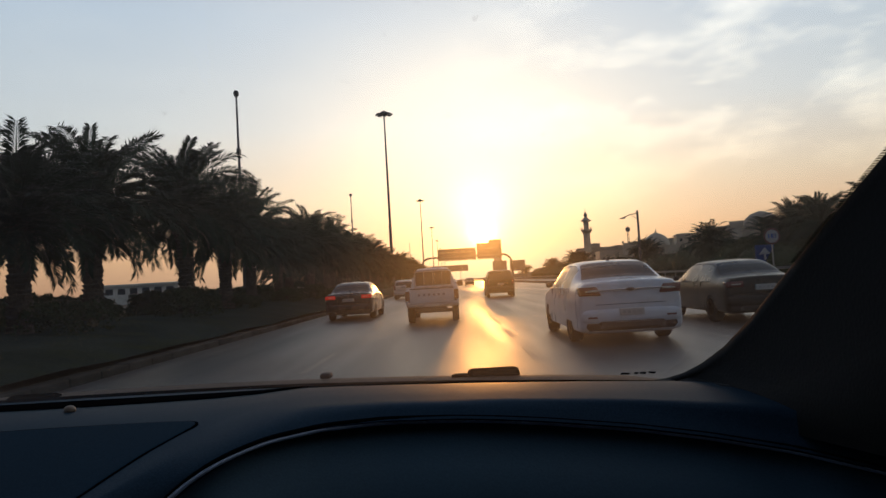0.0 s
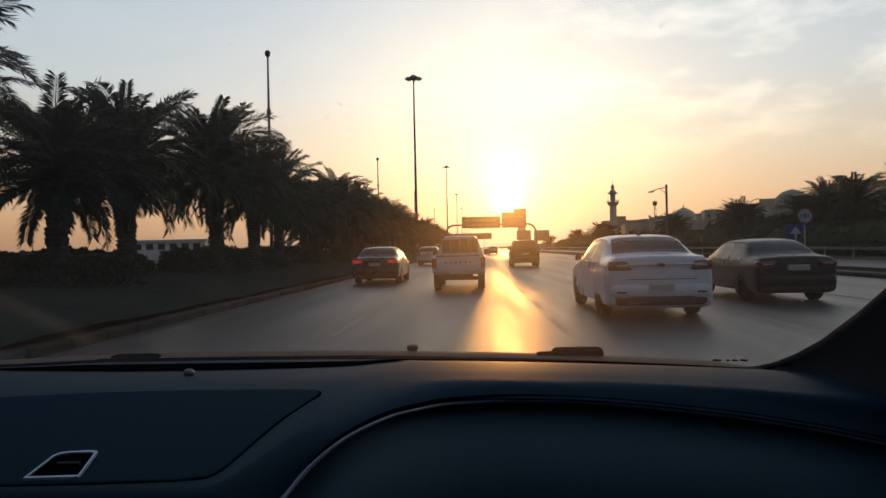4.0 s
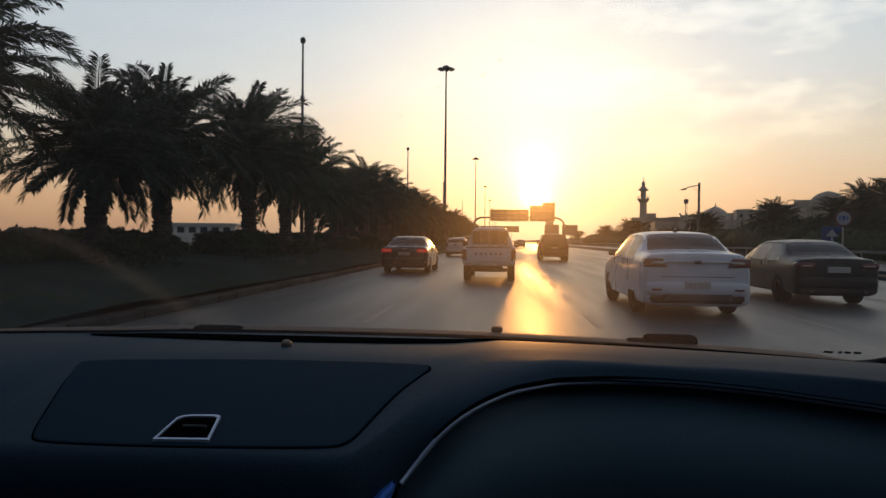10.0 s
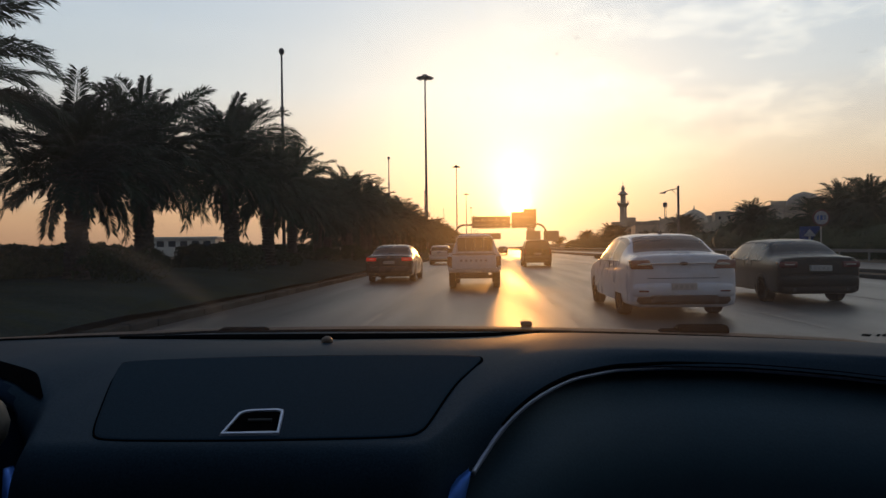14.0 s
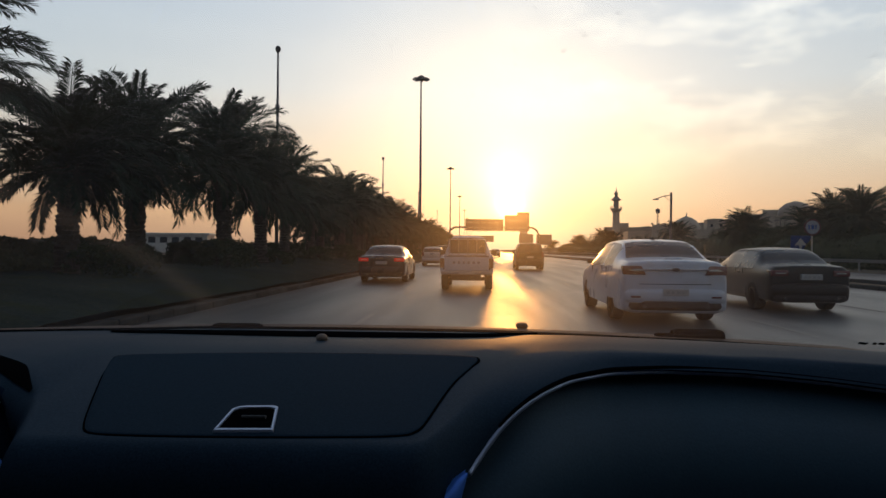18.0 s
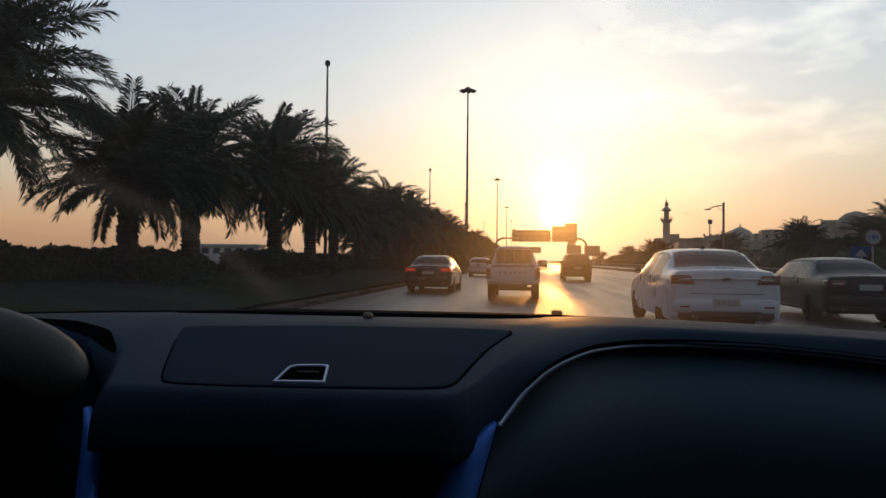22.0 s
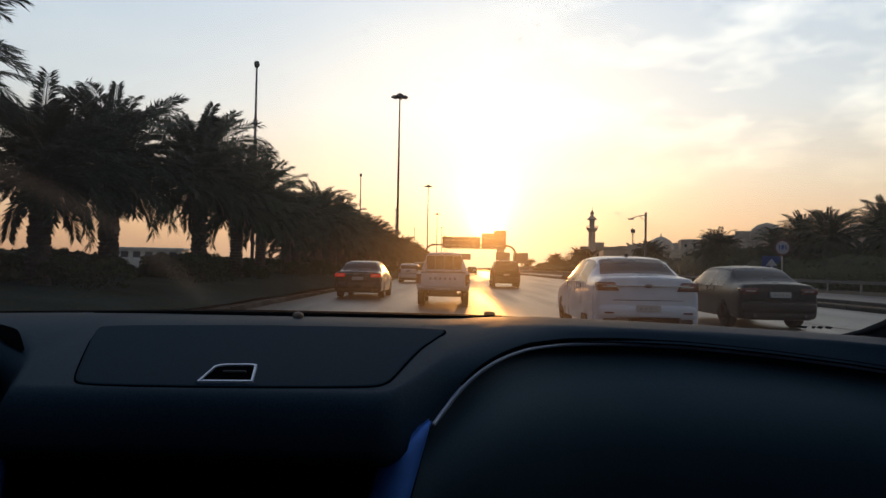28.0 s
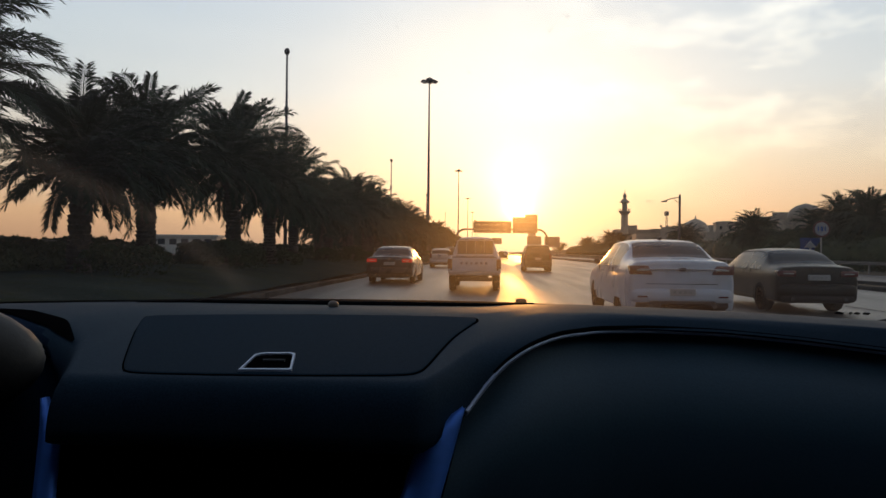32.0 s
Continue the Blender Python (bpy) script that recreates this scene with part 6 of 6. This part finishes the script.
def billboard(at, w, h, base):
    e = thing("billboard", "roadside billboard on two steel legs", "billboard", at, "billboards")
    part("panel", boxed((-w / 2, -0.15, base), (w / 2, 0.15, base + h), 0.03), ADVERT, e, "dark printed panel against the sun")
    part("panel_frame", boxed((-w / 2 - 0.1, -0.1, base - 0.12), (w / 2 + 0.1, 0.1, base), 0.02), DARK_STEEL, e)
    for s in (1, -1):
        bm = bmesh.new()
        tube(bm, [(s * w * 0.3, 0, -0.5), (s * w * 0.3, 0, base)], 0.14, 8)
        part("leg", bm, DARK_STEEL, e)


billboard(pose(17.2, 245, 0), 5.0, 3.4, 3.6)
billboard(pose(23.8, 249, 0), 5.4, 3.6, 3.4)
billboard(pose(-2.0, 470, 0), 26, 4.0, 7.0)

# ---- far side: minaret, dome, houses on the rise ----


def minaret(at):
    e = thing("minaret", "slender pale stone minaret with a balcony and a small dome", "minaret", at)
    bm = bmesh.new()
    lathe(bm, [(1.9, -1), (1.9, 5.0), (1.7, 5.3), (1.45, 5.6), (1.35, 16.0), (1.5, 16.3)], 8)
    part("shaft", bm, STONE, e, "tapering stone shaft")
    bm = bmesh.new()
    lathe(bm, [(1.4, 16.0), (2.2, 17.0), (2.3, 17.2), (2.3, 17.5), (1.2, 17.5)], 16)
    part("balcony", bm, STONE, e)
    for k in range(12):
        a = k * math.tau / 12
        bm = bmesh.new()
        tube(bm, [(2.2 * math.cos(a), 2.2 * math.sin(a), 17.4), (2.2 * math.cos(a), 2.2 * math.sin(a), 18.5)], 0.09, 6)
        part("baluster", bm, STONE, e)
    bm = bmesh.new()
    lathe(bm, [(1.05, 17.4), (1.05, 20.6), (1.9, 20.9), (2.1, 21.1), (1.4, 21.6), (0.8, 22.3), (0.5, 22.6), (0.75, 23.1), (0.8, 23.5), (0.45, 24.2), (0.12, 24.7), (0.08, 26.2)], 12)
    part("lantern", bm, STONE, e, "lantern with eaves and onion dome")


minaret(pose(55, 279, 0.6))


def mosque(at):
    e = thing("mosque", "pale stone mosque with a dome, parapets and a tall arched portal", "mosque", at)
    part("hall", boxed((0, 0, -2), (34, 26, 8.5)), STONE, e)
    part("wing", boxed((34, 4, -2), (52, 24, 6.6)), STONE, e, "lower stone wing")
    part("portal_block", boxed((9, -2.2, -2), (23, 0, 10.2)), STONE, e, "taller portal block")
    bm = bmesh.new()
    pts = [(12.4, -1), (19.6, -1)] + [(16 + 3.6 * math.cos(a), 4.4 + 3.2 * math.sin(a)) for a in [k * math.pi / 12 for k in range(13)]]
    bm.faces.new([bm.verts.new((x, -2.22, z)) for x, z in pts])
    bmesh.ops.solidify(bm, geom=bm.faces[:], thickness=0.1)
    part("arch_opening", bm, GLASS_DARK, e, "dark arched opening")
    bm = bmesh.new()
    lathe(bm, [(5.2, 8.4), (5.3, 9.6), (5.0, 11.2), (3.9, 13.0), (2.0, 14.2), (0.3, 14.9), (0.1, 16.4)], 22, (24, 14))
    part("dome", bm, STONE, e, "stone dome", True)
    for x0, x1, y, z in ((0, 9, -0.2, 8.5), (23, 34, -0.2, 8.5), (34, 52, 3.8, 6.6), (9, 23, -2.4, 10.2)):
        part("parapet", boxed((x0, y, z), (x1, y + 0.5, z + 0.6)), STONE, e)
        n = int((x1 - x0) / 2.2)
        for k in range(n + 1):
            x = x0 + (x1 - x0) * k / n
            part("merlon", boxed((x - 0.4, y, z + 0.6), (x + 0.4, y + 0.5, z + 1.3)), STONE, e)
    for k in range(3):
        for x0 in (1.2, 24.6):
            part("window", boxed((x0 + 2.9 * k, -0.1, 2.0), (x0 + 1.3 + 2.9 * k, 0.05, 5.6)), GLASS_DARK, e)
    for k in range(6):
        part("window", boxed((35 + 2.8 * k, 3.9, 1.6), (36.2 + 2.8 * k, 4.05, 4.6)), GLASS_DARK, e)


mosque(pose(59, 276, 0.8, 0, 0, -8))


def house(at, w, d, h, seed, dome=False):
    rnd = random.Random(seed)
    e = thing("house", "flat-roofed pale house on the rise" if not dome else "pale domed building on the rise", "house", at, "houses on the rise")
    part("wall", boxed((-w / 2, 0, -4), (w / 2, d, h)), PLASTER, e)
    part("roof", boxed((-w / 2 - 0.3, -0.3, h), (w / 2 + 0.3, d + 0.3, h + 0.5)), PLASTER, e)
    if rnd.random() < 0.75:
        x = rnd.uniform(-w * 0.3, w * 0.2)
        part("roof_room", boxed((x, d * 0.2, h + 0.5), (x + w * 0.28, d * 0.7, h + 3.0)), PLASTER, e)
    if rnd.random() < 0.6:
        bm = bmesh.new()
        lathe(bm, [(0.7, h + 0.5), (0.7, h + 1.9), (0.3, h + 2.1)], 10, (w * 0.32, d * 0.4))
        part("water_tank", bm, STEEL, e)
    if dome:
        bm = bmesh.new()
        lathe(bm, [(w * 0.30, h + 0.4), (w * 0.31, h + w * 0.10), (w * 0.27, h + w * 0.2), (w * 0.17, h + w * 0.28), (0.2, h + w * 0.33)], 18, (0, d / 2))
        part("dome", bm, PLASTER, e, smooth=True)
    floors = max(1, int(h / 3.4))
    cols = max(2, int(w / 3.6))
    for f in range(floors):
        for c in range(cols):
            x = -w / 2 + w * (c + 0.5) / cols
            z = 1.0 + f * 3.4
            part("window", boxed((x - 0.6, -0.08, z), (x + 0.6, 0.02, z + 1.5)), GLASS_DARK, e)
    return e


rnd = random.Random(8)
for i in range(46):
    az = radians(11 + 29 * (i + rnd.uniform(-0.4, 0.4)) / 45)
    dist = rnd.uniform(380, 560)
    x, y = dist * math.sin(az), dist * math.cos(az)
    hgt = rnd.uniform(8, 16) + 6 * max(0, math.degrees(az) - 18) / 20
    house(pose(x, y, lerp([(60, 1), (120, 2.5), (220, 9), (400, 20)], x), 0, 0, rnd.uniform(-25, 15)), rnd.uniform(14, 34), rnd.uniform(10, 18), hgt, 100 + i, i in (3, 21))
for i in range(9):
    x, y = 240 + 26 * i + rnd.uniform(-6, 6), 330 + rnd.uniform(-20, 20)
    house(pose(x, y, lerp([(220, 9.0), (400, 20)], x), 0, 0, rnd.uniform(-30, 0)), rnd.uniform(16, 28), 14, rnd.uniform(8, 12), 160 + i)
leafy("far_woods", "dark far belt of trees below the houses", "trees", [(60 + 40 * i, 104 + 40 * i, 290 + 4 * (i % 3), 306 + 4 * (i % 3), 1.0 + 2.2 * i, 8 + 2.6 * i + (i % 2)) for i in range(7)] + [(-140 + 30 * i, -108 + 30 * i, 420, 440, 0, 5 + i % 3) for i in range(4)], 42000, 0.45, HEDGE, 9)
# a far tower by the sun
for x, y, w, h in ((86, 1300, 14, 46),):
    house(pose(x, y, 0), w, 14, h, int(x) + 300)


def low_building():
    e = thing("low_building", "low white flat-roofed building behind the palms", "building", pose(-118, 262, 0, 0, 0, 8))
    part("wall", boxed((-14, 0, -0.5), (14, 12, 6.2)), WHITE_WALL, e)
    part("roof", boxed((-15, -1.2, 6.2), (15, 13, 7.0), 0.05), WHITE_WALL, e)
    for k in range(6):
        w = part("window", boxed((-12.5 + 4.4 * k, -0.06, 3.2), (-9.8 + 4.4 * k, 0.05, 5.4)), GLASS_DARK, e)
        part("window_frame", boxed((-12.6 + 4.4 * k, -0.09, 3.1), (-9.7 + 4.4 * k, -0.04, 3.2)), STEEL, w)
    part("door", boxed((12.4, -0.06, 0.0), (13.6, 0.05, 2.4)), DARK_STEEL, e)


low_building()
w = part("boundary_wall", boxed((-130, 176, -0.3), (-24, 176.3, 1.9)), WHITE_WALL)
tagged(w, "long low white boundary wall behind the palms", "wall", kind="structure")
for k in range(26):
    part("wall_pier", boxed((-129.5 + 4 * k, 175.85, -0.3), (-129.1 + 4 * k, 175.99, 2.1)), WHITE_WALL, w)

# ---- lane lines, kerbs, rail ----


def paint_lines():
    for x in (-1.85, 1.85, 5.5):
        line = thing("lane_line", "dashed pale lane line worn by traffic", "road marking", pose(x, 0, 0), "lane lines", "structure")
        step, ln = (4.5, 2.2) if x == 1.85 else (9.0, 3.0)
        me = None
        for i in range(60):
            y = 2 + step * i
            if me is None:
                o = part("dash", boxed((-0.055, 0, 0.0), (0.055, ln, 0.002)), PAINT_LINE, line)
                me = o.data
                o.matrix_basis = pose(0, y, 0.002)
            else:
                o = new("dash", me)
                o.parent = line
                o.matrix_basis = pose(0, y, 0.002)
    for x, lab in ((9.3, "solid pale line before the slip lane"),):
        o = part("edge_line", boxed((x - 0.07, -40, 0.002), (x + 0.07, 700, 0.008)), PAINT_LINE)
        tagged(o, lab, "road marking", kind="structure")


paint_lines()


def kerb(x, label, y0, count, step):
    e = thing("kerb", label, "kerb", pose(x, 0, 0), "", "structure")
    me = None
    for i in range(count):
        if me is None:
            bm = bmesh.new()
            box(bm, (-0.15, 0.01, -0.2), (0.15, step - 0.004, 0.14), 0.03)
            o = part("kerb_stone", bm, KERB, e)
            me = o.data
        else:
            o = new("kerb_stone", me)
            o.parent = e
        o.matrix_basis = pose(0, y0 + step * i, 0.0) @ pose(0, 0, 0.006 * math.sin(i * 3.7), 0, 0, 0.5 * math.sin(i * 2.1))
    rest = part("kerb_run", boxed((-0.15, y0 + step * count, -0.2), (0.15, 900, 0.14), 0.02), KERB, e, "far kerb run")
    tagged(rest, kind="stuff")


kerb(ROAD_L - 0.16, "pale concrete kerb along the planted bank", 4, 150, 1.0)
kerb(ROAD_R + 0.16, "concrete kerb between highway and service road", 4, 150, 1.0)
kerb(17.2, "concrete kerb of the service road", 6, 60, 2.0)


def guard_rail():
    e = thing("guard_rail", "low steel guard rail beyond the service road", "guard rail", pose(26.2, 0, 0))
    bm = bmesh.new()
    prof = [(0.0, 0.45), (0.06, 0.50), (0.0, 0.56), (0.06, 0.62), (0.0, 0.68)]
    ys = [20, 320]
    vv = [[bm.verts.new((a, y, z + 0.2)) for a, z in prof] for y in ys]
    for k in range(4):
        bm.faces.new((vv[0][k], vv[0][k + 1], vv[1][k + 1], vv[1][k]))
    bmesh.ops.solidify(bm, geom=bm.faces[:], thickness=0.01)
    part("rail", bm, STEEL, e)
    me = None
    for i in range(75):
        if me is None:
            o = part("post", boxed((0.07, -0.05, -0.2), (0.17, 0.05, 0.92), 0.01), STEEL, e)
            me = o.data
        else:
            o = new("post", me)
            o.parent = e
        o.matrix_basis = pose(0, 21 + 4 * i, 0)


guard_rail()
